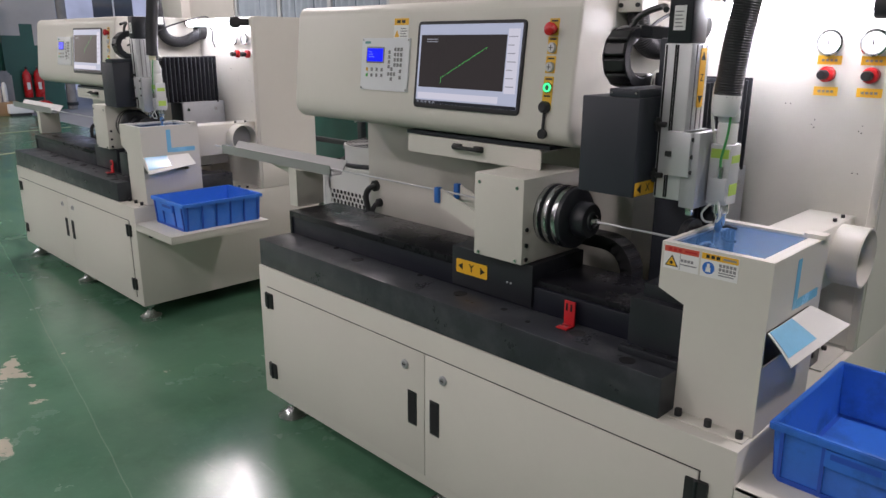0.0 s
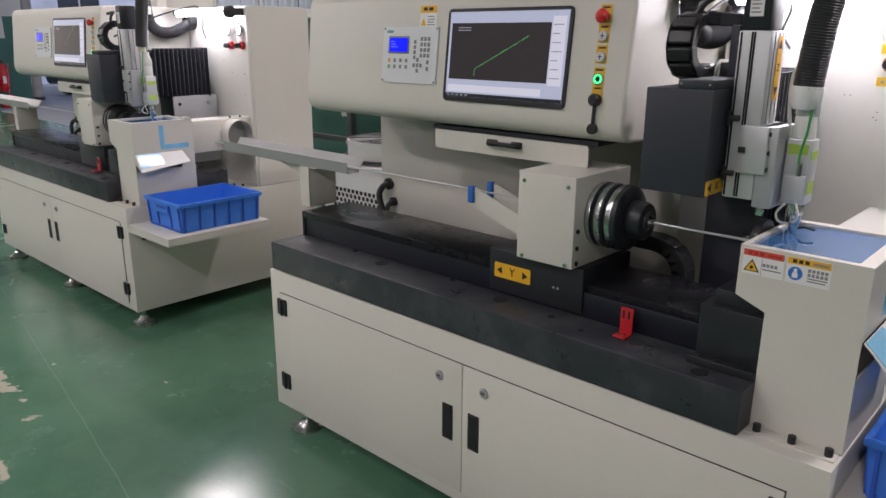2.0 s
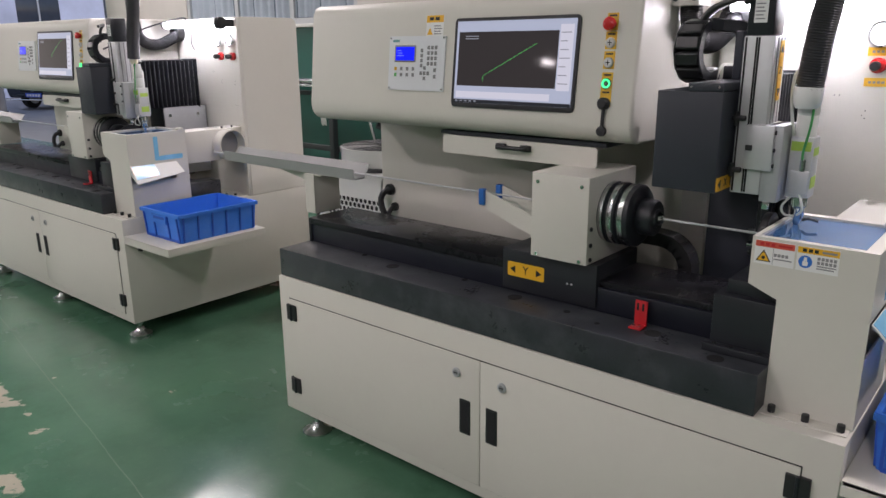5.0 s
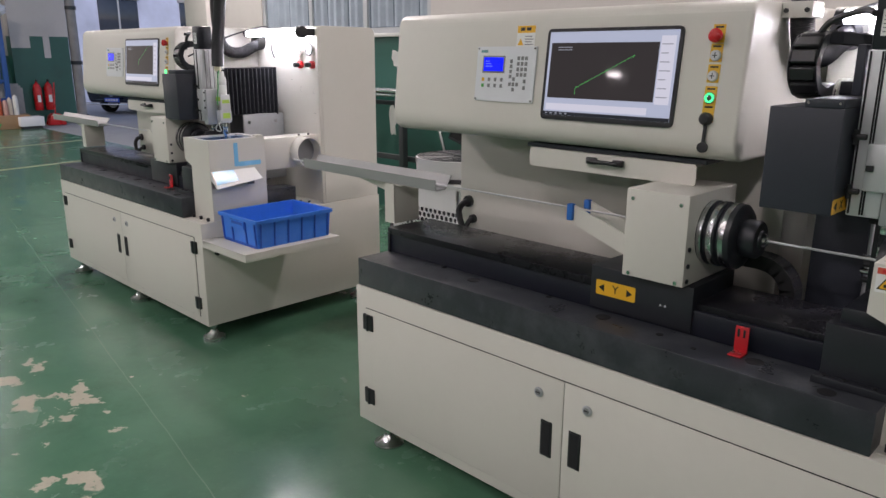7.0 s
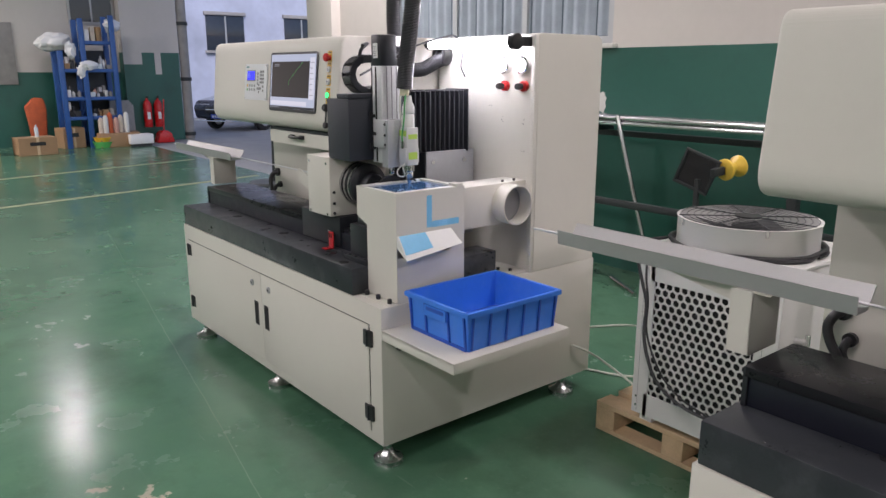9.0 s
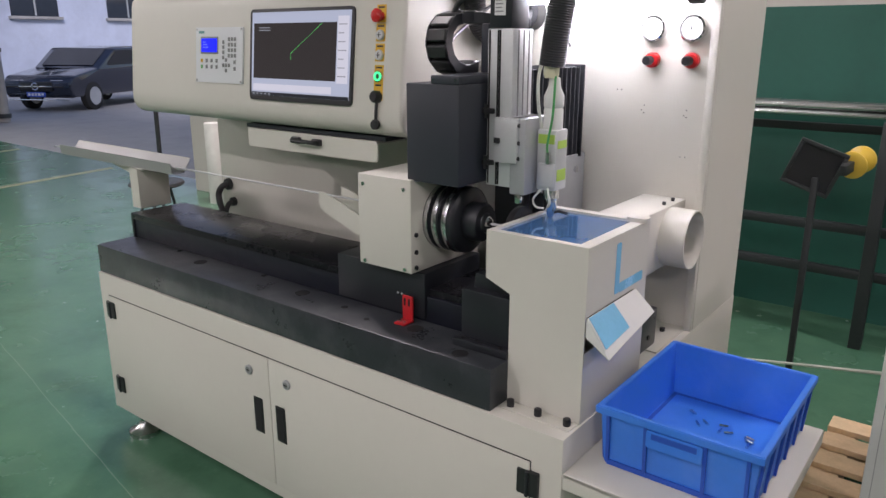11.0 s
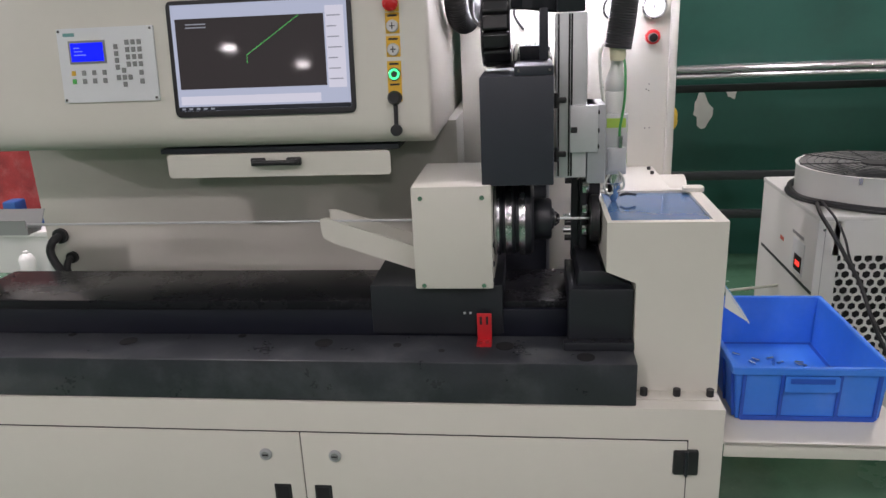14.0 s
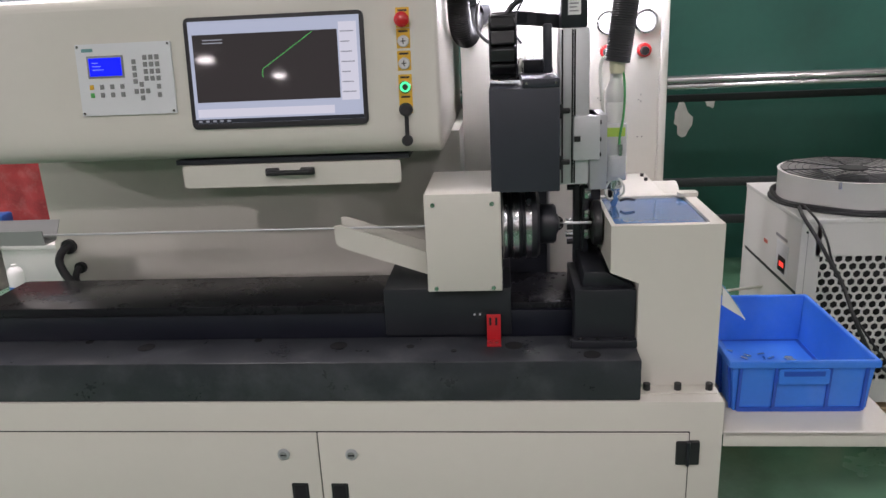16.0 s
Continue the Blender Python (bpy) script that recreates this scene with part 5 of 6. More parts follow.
def crate(m, label, plastic):
    """A blue stacking crate with ribs, rim and handle recesses drawn in darker blue; origin at its base."""
    c = thing("crate", label, "crate", m, group="blue crates")
    w, d, h, t = 0.185, 0.24, 0.153, 0.004
    wb, db = w - 0.014, d - 0.014
    own = bmesh.new()

    def ring(a, b, z):
        return [own.verts.new(p) for p in ((-a, -b, z), (a, -b, z), (a, b, z), (-a, b, z))]
    rings = [ring(wb, db, 0.0), ring(w - 0.004, d - 0.004, h - 0.02), ring(w + 0.006, d + 0.006, h - 0.02), ring(w + 0.006, d + 0.006, h), ring(w - 0.008, d - 0.008, h), ring(wb - t, db - t, 0.006)]
    for a, b in zip(rings, rings[1:]):
        for j in range(4):
            own.faces.new((a[j], a[(j + 1) % 4], b[(j + 1) % 4], b[j]))
    own.faces.new(rings[0][::-1])
    own.faces.new(rings[-1])
    bmesh.ops.recalc_face_normals(own, faces=own.faces)
    bmesh.ops.bevel(own, geom=own.edges[:], offset=0.0022, segments=2, affect="EDGES")
    part("shell", own, plastic, c)
    for sgn in (-1, 1):
        for i in range(6):
            y = -db + 0.012 + (2 * db - 0.024) * i / 5
            part("rib", prism([(sgn * (wb + 0.0015), 0.004), (sgn * (wb + 0.007), 0.004), (sgn * (w + 0.003), h - 0.02), (sgn * (w - 0.006), h - 0.02)], "y", y - 0.0035, y + 0.0035), blue_rib, c)
        for i in (-1, 1):
            x = i * 0.068
            part("rib", prism([(sgn * (db + 0.0015), 0.004), (sgn * (db + 0.007), 0.004), (sgn * (d + 0.003), h - 0.02), (sgn * (d - 0.006), h - 0.02)], "x", x - 0.004, x + 0.004), blue_rib, c)
            part("rib", prism([(sgn * (db + 0.0015), 0.004), (sgn * (db + 0.007), 0.004), (sgn * (d + 0.003), h - 0.02), (sgn * (d - 0.006), h - 0.02)], "x", i * 0.16 - 0.004, i * 0.16 + 0.004), blue_rib, c)
        # darker blue strip paints the shade of the grip recess
        part("grip_shade", box(-0.052, 0.052, sgn * (d + 0.0062), sgn * (d + 0.0070), h - 0.042, h - 0.028), blue_rib, c)
        # darker blue strips laid along the inner floor edges
        part("dark_floor_edge", box(sgn * (wb - 0.016), sgn * (wb - 0.006), -db + 0.006, db - 0.006, 0.0062, 0.0072), blue_rib, c)
        part("dark_floor_edge", box(-wb + 0.017, wb - 0.017, sgn * (db - 0.016), sgn * (db - 0.006), 0.0062, 0.0072), blue_rib, c)
        part("foot_rim", box(-wb + 0.01, wb - 0.01, sgn * (db + 0.001), sgn * (db + 0.006), 0.0, 0.012), blue_rib, c)
        part("handle", plate([(-0.064, 0.088), (0.064, 0.088), (0.064, h - 0.022), (-0.064, h - 0.022)], 0.006, "y", sgn * (d - 0.004), sgn * (d + 0.006)), plastic, c)
    return c


MACHINE_A = pose(-2.80, 1.617, 0.0)
MACHINE_B = pose(-6.315, 1.648, 0.013, 0, 0, 0.45)
SHIFT_A, SHIFT_B = -0.205, 0.0
build_machine(MACHINE_A, SHIFT_A, True)
build_machine(MACHINE_B, SHIFT_B, False)
tube(MACHINE_A, SHIFT_A, -0.80, 1.80)
tube(MACHINE_B, SHIFT_B, -0.80, 1.80)
crate(MACHINE_A @ pose(2.335, 0.325, 0.5885), "empty grimy blue plastic crate on the side shelf", dirty_blue)
crate(MACHINE_B @ pose(2.335, 0.335, 0.5885), "blue plastic crate with short cut tubes on the side shelf", blue_plastic)
random.seed(9)
for i in range(14):
    a = random.uniform(0, 180)
    px, py = (random.gauss(0.03, 0.05), random.gauss(0.06, 0.03)) if i < 9 else (random.uniform(-0.13, 0.13), random.uniform(-0.12, 0.16))
    m = MACHINE_B @ pose(2.335 + px, 0.335 + py, 0.5885 + 0.0105, 0, 0, a)
    t = thing("cut_tube", "short bright steel tube offcut lying in the crate", "offcut", m, group="tube offcuts")
    part("tube", cyl((-0.011, 0, 0), (0.011, 0, 0), 0.0036, 10), chrome, t)

# ---------------------------------------------------------------- chiller on its pallet, between the machines


def pallet(m):
    p = thing("pallet", "raw pine pallet under the chiller", "pallet", m)
    for i in range(5):
        part("board", box(-0.40, 0.40, -0.36 + i * 0.155, -0.36 + i * 0.155 + 0.10, 0.115, 0.138, 0.002, 1), pallet_wood, p)
    for x in (-0.40, -0.05, 0.30):
        part("stringer", box(x, x + 0.10, -0.36, 0.36, 0.022, 0.114, 0.002, 1), pallet_wood, p)
    for y in (-0.36, 0.27):
        part("board", box(-0.40, 0.40, y, y + 0.09, 0.0, 0.021, 0.002, 1), pallet_wood, p)
    return p


def chiller(m):
    """A white cabinet with honeycomb vents on the front and a fan ring on top; origin at the front left bottom corner."""
    c = thing("water_chiller", "white water chiller with honeycomb vents and top fan", "chiller", m)
    w, d, h = 0.60, 0.64, 0.717
    for q in ((0, 0.02), (w - 0.02, w)):
        part("side_panel", box(q[0], q[1], 0.0, d, 0, h - 0.0005, 0.002), white_sheet, c)
    part("back_panel", box(0.0205, w - 0.0205, d - 0.02, d, 0, h - 0.0005), white_sheet, c)
    part("top_panel", box(-0.003, w + 0.003, -0.003, d + 0.003, h, h + 0.018, 0.004), white_sheet, c)
    part("base_panel", box(0.0205, w - 0.0205, 0.01, d - 0.0205, 0, 0.0195), white_sheet, c)
    part("core", box(0.03, w - 0.03, 0.035, d - 0.03, 0.02, h - 0.005), mesh_dark, c, "dark radiator core")
    for x in (0.03, w - 0.09):
        part("foot", box(x, x + 0.06, 0.02, d - 0.02, -0.032, 0.0), white_sheet, c)
    # honeycomb front
    front = bmesh.new()
    hx0, hx1, hz0, hz1 = 0.055, w - 0.07, 0.09, 0.605
    pitch, r = 0.0345, 0.0148
    rows = int((hz1 - hz0) / (pitch * 0.866))
    colsn = int((hx1 - hx0) / pitch)
    verts = {}

    def vert(x, y, z):
        key = (round(x, 4), round(y, 4), round(z, 4))
        if key not in verts:
            verts[key] = front.verts.new((x, y, z))
        return verts[key]
    cell = pitch / math.sqrt(3)
    for j in range(rows):
        for i in range(colsn):
            cx = hx0 + pitch * (i + 0.5 + 0.5 * (j % 2))
            cz = hz0 + pitch * 0.866 * (j + 0.5)
            if cx > hx1:
                continue
            ang = [math.pi / 6 + math.pi / 3 * q for q in range(6)]
            outer = [vert(cx + cell * math.cos(a), 0.0, cz + cell * math.sin(a)) for a in ang]
            inner = [vert(cx + r * math.cos(a), 0.0, cz + r * math.sin(a)) for a in ang]
            back = [vert(cx + r * math.cos(a), 0.004, cz + r * math.sin(a)) for a in ang]
            for q in range(6):
                front.faces.new((outer[q], outer[(q + 1) % 6], inner[(q + 1) % 6], inner[q]))
                front.faces.new((inner[q], inner[(q + 1) % 6], back[(q + 1) % 6], back[q]))
    vent = part("vent", front, white_sheet, c, "white honeycomb vent panel")
    fr = box(0.0, hx0 + 0.018, -0.001, 0.006, 0, h)
    box(hx1 - 0.018, w, -0.001, 0.006, 0, h, bm=fr)
    box(hx0, hx1, -0.001, 0.006, 0, hz0 + 0.006, bm=fr)
    box(hx0, hx1, -0.001, 0.006, hz0 + pitch * 0.866 * rows - 0.004, h, bm=fr)
    part("front_frame", fr, white_sheet, c)
    for x in (0.012, w - 0.07):
        part("seam", box(x + 0.012, x + 0.0135, -0.0016, 0.0, 0.01, h - 0.005), grey_ink, c)
    for x in (0.02, w - 0.02):
        for z in (0.035, 0.075, h - 0.03):
            part("screw", cyl((x, -0.004, z), (x, 0.0, z), 0.005, 8), steel, c)
    # control side with display
    ds = part("display_panel", box(-0.003, 0.0, 0.10, 0.22, 0.475, 0.60, 0.001), keypad_grey, c, "grey control panel with red digits")
    part("display", box(-0.0045, -0.003, 0.115, 0.19, 0.485, 0.545), slot_dark, ds)
    for i in range(3):
        part("digit", box(-0.0055, -0.0045, 0.130 + i * 0.016, 0.140 + i * 0.016, 0.506, 0.524), red_lit, ds)
    part("stripe", prism([(0.0, 0.445), (0.60, 0.445), (0.60, 0.457), (0.0, 0.457)], "x", -0.0015, 0.0005), dark_steel, c)
    part("mark", box(-0.0015, 0.0005, 0.33, 0.37, 0.545, 0.560), red_label, c)
    part("mark", box(-0.0015, 0.0005, 0.12, 0.24, 0.61, 0.622), grey_ink, c)
    # fan ring on top
    fx, fy, fz, fr_ = 0.285, 0.290, h + 0.018, 0.268
    ring = lathe([(fr_ - 0.006, fz), (fr_, fz), (fr_, fz + 0.115), (fr_ + 0.004, fz + 0.12), (fr_ - 0.008, fz + 0.12), (fr_ - 0.006, fz + 0.11)], (fx, fy, 0), "z", 56, closed=True)
    fan = part("fan_ring", ring, white_sheet, c, "round white fan shroud")
    part("fan_floor", cyl((fx, fy, fz), (fx, fy, fz + 0.006), fr_ - 0.008, 40), slot_dark, fan)
    part("hub", cyl((fx, fy, fz + 0.01), (fx, fy, fz + 0.09), 0.06, 24, bevel=0.006), black_plastic, fan)
    for i in range(5):
        a = 2 * math.pi * i / 5 + 0.3
        bl = box(0.05, fr_ - 0.02, -0.055, 0.055, -0.002, 0.002, 0.0)
        part("blade", merged(bl, None, Matrix.Translation((fx, fy, fz + 0.055)) @ Matrix.Rotation(a, 4, "Z") @ Matrix.Rotation(radians(24), 4, "X")), dark_steel, fan, "black fan blade")
    grill = bmesh.new()
    for i in range(9):
        rr = 0.05 + i * 0.026
        lathe([(rr - 0.0015, fz + 0.122), (rr, fz + 0.1205), (rr + 0.0015, fz + 0.122), (rr, fz + 0.1235)], (fx, fy, 0), "z", 40, bm=grill, closed=True)
    for i in range(4):
        a = math.pi * i / 4
        cyl((fx - fr_ * math.cos(a), fy - fr_ * math.sin(a), fz + 0.1245), (fx + fr_ * math.cos(a), fy + fr_ * math.sin(a), fz + 0.1245), 0.0022, 6, bm=grill)
    part("grille", grill, dark_steel, fan, "thin dark wire grille")
    part("grille_cap", cyl((fx, fy, fz + 0.121), (fx, fy, fz + 0.128), 0.05, 24), black_plastic, fan)
    for a in (-0.55, 0.75, 2.2, 3.7):
        part("clip", box(-0.006, 0.006, 0, 0.008, -0.025, 0.0, 0.001, 1, m=Matrix.Translation((fx + (fr_ + 0.001) * math.sin(a), fy - (fr_ + 0.001) * math.cos(a), fz + 0.12)) @ Matrix.Rotation(a, 4, "Z") @ Matrix.Translation((0, -0.008, 0))), steel, fan)
    # water fittings on the far side
    for z in (0.42, 0.47):
        part("fitting", cyl((w, 0.12, z), (w + 0.05, 0.12, z), 0.012, 12), chrome, c)
        part("fitting", cyl((w + 0.045, 0.12, z - 0.012), (w + 0.045, 0.12, z + 0.03), 0.009, 10), chrome, c)
    # coiled cable round the fan and down the front
    coil = []
    for i in range(70):
        a = 2 * math.pi * i / 32
        coil.append((fx + (fr_ + 0.02 + 0.007 * math.sin(i * 0.9)) * math.cos(a), fy + (fr_ + 0.02) * math.sin(a), fz + 0.011 + 0.0085 * (i // 32) + 0.002 * math.sin(i)))
    part("coiled_cable", sweep(coil, 0.0085, 8, n=2), rubber, c, "coiled black cable")
    drop = [(0.03, 0.12, fz + 0.016), (0.0, 0.0, fz + 0.012), (0.012, -0.045, fz - 0.02), (0.043, -0.07, 0.66), (0.075, -0.085, 0.60), (0.113, -0.105, 0.53), (0.142, -0.15, 0.43), (0.18, -0.17, 0.34), (0.235, -0.17, 0.25),
            (0.33, -0.14, 0.18), (0.46, -0.09, 0.145), (0.60, -0.02, 0.14), (0.66, 0.05, 0.14)]
    part("cable", sweep(drop, 0.0070, 8, n=5), rubber, c)
    part("cable", sweep([(x + 0.018 + 0.02 * math.sin(q * 0.9), y + 0.012, z + 0.006) for q, (x, y, z) in enumerate(drop)], 0.0042, 8, n=5), rubber, c)
    return c


pallet(pose(-3.49, 2.98, 0.0))
chiller(pose(-3.69, 2.605, 0.170))

cb1 = thing("floor_cable", "pale plastic hose hanging from the machine to the pallet", "hose")
part("hose", sweep([(-4.203, 2.798, 0.264), (-4.176, 2.881, 0.220), (-4.191, 3.036, 0.120), (-4.096, 3.090, 0.050), (-3.994, 3.078, 0.020)], 0.006, 8), white_cable, cb1)
cb2 = thing("floor_cable", "pale plastic hose lying on the floor by the chiller", "hose")
part("hose", sweep([(-4.400, 3.067, 0.008), (-4.325, 3.109, 0.008), (-4.206, 3.157, 0.008), (-4.108, 3.231, 0.008)], 0.006, 8), white_cable, cb2)
cb3 = thing("floor_cable", "pale plastic hose lying on the floor behind the chiller", "hose")
part("hose", sweep([(-4.821, 3.558, 0.008), (-4.750, 3.703, 0.008), (-4.650, 3.856, 0.008), (-4.488, 3.945, 0.008), (-3.715, 3.0, 0.50), (-3.70, 2.96, 0.52)], 0.006, 8), white_cable, cb3)

# roller stand behind the chiller
rs = thing("roller_stand", "black steel stand with a yellow waisted roller", "stand")
RX, RY = -4.147, 3.86
part("upright", box(RX - 0.013, RX + 0.013, RY - 0.173, RY - 0.147, 0.0202, 1.02, 0.003), dark_steel, rs)
part("base", box(RX - 0.10, RX + 0.10, RY - 0.19, RY - 0.13, 0.0, 0.012, 0.002), dark_steel, rs)
part("base", box(RX - 0.03, RX + 0.03, RY - 0.26, RY - 0.06, 0.0125, 0.02, 0.002), dark_steel, rs)
ROLL = pose(RX + 0.13, RY - 0.05, 1.085, 0, -8, 80)
part("arm", merged(box(-0.15, -0.066, -0.014, 0.014, -0.022, 0.022, 0.003), None, ROLL), dark_steel, rs)
part("axle", merged(cyl((-0.085, 0, 0), (0.07, 0, 0), 0.012, 12), None, ROLL), steel, rs)
part("roller", merged(lathe([(0.0, -0.064), (0.045, -0.064), (0.058, -0.056), (0.058, -0.044), (0.027, -0.012), (0.027, 0.012), (0.058, 0.044), (0.058, 0.056), (0.045, 0.064), (0.0, 0.064)], (0, 0, 0), "x", 28), None, ROLL), yellow_roller, rs, "yellow waisted roller")
plate_m = pose(RX - 0.01, RY - 0.16, 1.06, 0, 20, 12)
for q in ((-0.10, 0.10, -0.10, -0.085), (-0.10, 0.10, 0.085, 0.10), (-0.10, -0.085, -0.0848, 0.0848), (0.085, 0.10, -0.0848, 0.0848)):
    part("frame_bar", merged(box(q[0], q[1], -0.012, 0.012, q[2], q[3], 0.002), None, plate_m), dark_steel, rs)
part("frame_plate", merged(box(-0.0848, 0.0848, 0.004, 0.008, -0.0848, 0.0848), None, plate_m), black_plastic, rs)

# pipe rack along the back wall
rk = thing("pipe_rack", "dark steel rack along the back wall", "rack")
for x in (-4.0, -2.2, -6.9, -0.4, -5.7):
    part("upright", box(x - 0.03, x + 0.03, 4.48, 4.54, 0.0, 1.19, 0.003), dark_steel, rk)
    part("bracket", box(x - 0.025, x + 0.025, 4.54, 4.90, 1.14, 1.19, 0.003), dark_steel, rk)
for z in (0.36, 0.60):
    part("rail", box(-7.0, 1.0, 4.545, 4.585, z, z + 0.05, 0.003), dark_steel, rk)
part("rail", box(-7.0, 1.0, 4.86, 4.90, 1.09, 1.135, 0.003), dark_steel, rk)
for i in range(12):
    y, z, r = 4.60 + 0.036 * (i % 7), 1.211 + 0.036 * (i // 7) + 0.002 * (i % 3), 0.0175
    p = thing("steel_pipe", "long bright steel pipe lying on the wall rack", "pipe", group="pipes on the rack")
    part("pipe", cyl((-7.05 + 0.13 * (i % 3), y, z), (1.2 + 0.2 * (i % 4), y, z), r, 16), pipe_steel, p)
p = thing("steel_pipe", "bright steel pipe leaning on the rack", "pipe", group="loose pipes")
part("pipe", cyl((-5.002, 4.616, 0.010), (-5.395, 4.575, 1.267), 0.017, 16), pipe_steel, p)
p = thing("steel_pipe", "bright steel pipe lying on the floor by the rack", "pipe", group="loose pipes")
part("pipe", cyl((-5.021, 4.412, 0.018), (-5.409, 4.632, 0.018), 0.017, 16), pipe_steel, p)
bb = thing("red_post", "rust red steel upright beside the rack", "post")
part("upright", box(-6.72, -6.64, 4.40, 4.46, 0.0, 1.5, 0.003), red_paint, bb)

# clutter at the end of the far machine, by the back wall
lb = thing("low_table", "low white table by the back wall", "table")
part("top", box(-9.3, -7.2, 4.55, 4.88, 0.27, 0.31, 0.004), white_sheet, lb)
part("front", box(-9.28, -7.22, 4.57, 4.59, 0.0, 0.27), white_sheet, lb)
part("side", box(-7.24, -7.22, 4.59, 4.86, 0.0, 0.27), white_sheet, lb)
rc = thing("red_cover", "red crinkled fabric hanging against the wall", "cover")
cbm = bmesh.new()
grid = [[cbm.verts.new((-9.45 + 2.0 * i / 40, 4.91 + 0.015 * noise.noise((i * 0.5, j * 0.6, 0)) + 0.012 * math.sin(i * 1.7), 0.0 + 1.45 * j / 24)) for i in range(41)] for j in range(25)]
for j in range(24):
    for i in range(40):
        cbm.faces.new((grid[j][i], grid[j][i + 1], grid[j + 1][i + 1], grid[j + 1][i]))
part("cloth", cbm, red_cloth, rc)
vc = thing("bench_vice", "small blue bench vice on the low table", "vice")
part("body", box(-8.42, -8.16, 4.64, 4.78, 0.311, 0.40, 0.012), rack_blue, vc)
part("jaw", box(-8.40, -8.30, 4.65, 4.77, 0.40, 0.50, 0.012), rack_blue, vc)
part("screw", cyl((-8.16, 4.71, 0.34), (-8.04, 4.71, 0.34), 0.03, 12), rack_blue, vc)
part("jaw_plate", box(-8.395, -8.35, 4.642, 4.6495, 0.42, 0.445), alu_plate, vc)
yb = thing("yellow_block", "small yellow plastic block on the low table", "block")
part("block", box(-8.52, -8.45, 4.62, 4.70, 0.3105, 0.36, 0.006), yellow, yb)
bt = thing("spray_bottle", "white and blue plastic bottle on the floor", "bottle")
part("body", lathe([(0.0, 0.0), (0.05, 0.0), (0.052, 0.01), (0.052, 0.15), (0.04, 0.18), (0.018, 0.195), (0.018, 0.21), (0.0, 0.21)], (-8.12, 4.42, 0.0), "z", 20), white_label, bt)
part("band", lathe([(0.053, 0.01), (0.0535, 0.01), (0.0535, 0.06), (0.053, 0.06)], (-8.12, 4.42, 0), "z", 20, closed=True), blue_label, bt)
rl = thing("paper_roll", "white roll standing on the floor by the wall", "roll")
part("roll", cyl((-9.75, 4.6, 0.0), (-9.75, 4.6, 0.8), 0.09, 20, bevel=0.004), plaster, rl)

# ---------------------------------------------------------------- the far end of the hall
def storage_rack(m):
    r = thing("storage_rack", "blue steel shelf rack crowded with workshop supplies", "rack", m)
    for y, top in ((0.26, 1.98), (0.70, 2.62), (1.30, 2.70)):
        for x in (0.0, 0.55):
            part("upright", box(x - 0.04, x + 0.04, y - 0.05, y + 0.05, 0.0, top, 0.004), rack_blue, r)
    for z in (0.65, 1.05, 1.62, 2.18):
        if z < 2:
            part("shelf", box(-0.02, 0.57, 0.311, 0.649, z - 0.07, z, 0.003), rack_blue, r)
        part("shelf", box(-0.02, 0.57, 0.751, 1.249, z - 0.07, z, 0.003), rack_blue, r)
    # added dark sheet stands in for the shade deep inside the rack
    part("shade_sheet", box(-0.03, -0.021, 0.30, 1.26, 0.55, 2.0, 0.002), dark_steel, r)
    return r


RACK = pose(-19.3, 3.42, 0.0)
storage_rack(RACK)
random.seed(12)
shelf_cream = mat("pale printed carton", (0.55, 0.47, 0.38), 0.6, vary=0.2, scale=14)
shelf_pink = mat("faded pink carton", (0.52, 0.30, 0.24), 0.6, vary=0.2, scale=14)
cols_ = [white_label, carton, grey_board, bottle_pet, rubber, alu_plate, shelf_cream, plaster, dark_steel, shelf_pink, black_plastic]
for z in (0.651, 1.051, 1.621, 2.181):
    for row, depth in ((0, 0.40), (1, 0.18)):
        y = 0.33 if z < 2 else 0.77
        while y < 1.20:
            w = random.uniform(0.05, 0.13)
            h = random.uniform(0.05, 0.20 if row == 0 else 0.30)
            if z > 2:
                w, h = w * 1.4, random.uniform(0.18, 0.30)
            if y + w < 0.64 or y > 0.76 and y + w < 1.245:
                mt = random.choice((shelf_cream, shelf_pink, carton, white_label)) if z > 2 else random.choice(cols_)
                if random.random() < 0.45 and z < 2:
                    o = thing("shelf_bottle", "small bottle standing on the blue rack", "bottle", RACK, group="rack supplies")
                    part("body", lathe([(0, z), (w * 0.4, z), (w * 0.4, z + h * 0.7), (w * 0.16, z + h * 0.85), (w * 0.16, z + h), (0, z + h)], (depth + 0.05, y + w / 2, 0), "z", 12), mt, o)
                else:
                    o = thing("shelf_box", "small box standing on the blue rack", "box", RACK, group="rack supplies")
                    part("body", box(depth - 0.04, depth + 0.13, y, y + w * 0.9, z, z + h, 0.006, 1), mt, o)
            y += w + random.uniform(0.0, 0.03)


def rag(x, y, z, sx, sy, sz, seed):
    r = thing("crumpled_rag", "crumpled white cloth hanging over the rack shelf", "cloth", group="rags on the rack")
    bm = bmesh.new()
    bmesh.ops.create_icosphere(bm, subdivisions=3, radius=1)
    for v in bm.verts:
        v.co = v.co * (1 + 0.55 * noise.noise(v.co * 2.2 + Vector((seed, 0, 0))))
    bmesh.ops.transform(bm, matrix=pose(x, y, z, 0, 0, 20) @ Matrix.Diagonal((sx, sy, sz, 1)), verts=bm.verts)
    part("cloth", bm, white_label, r)


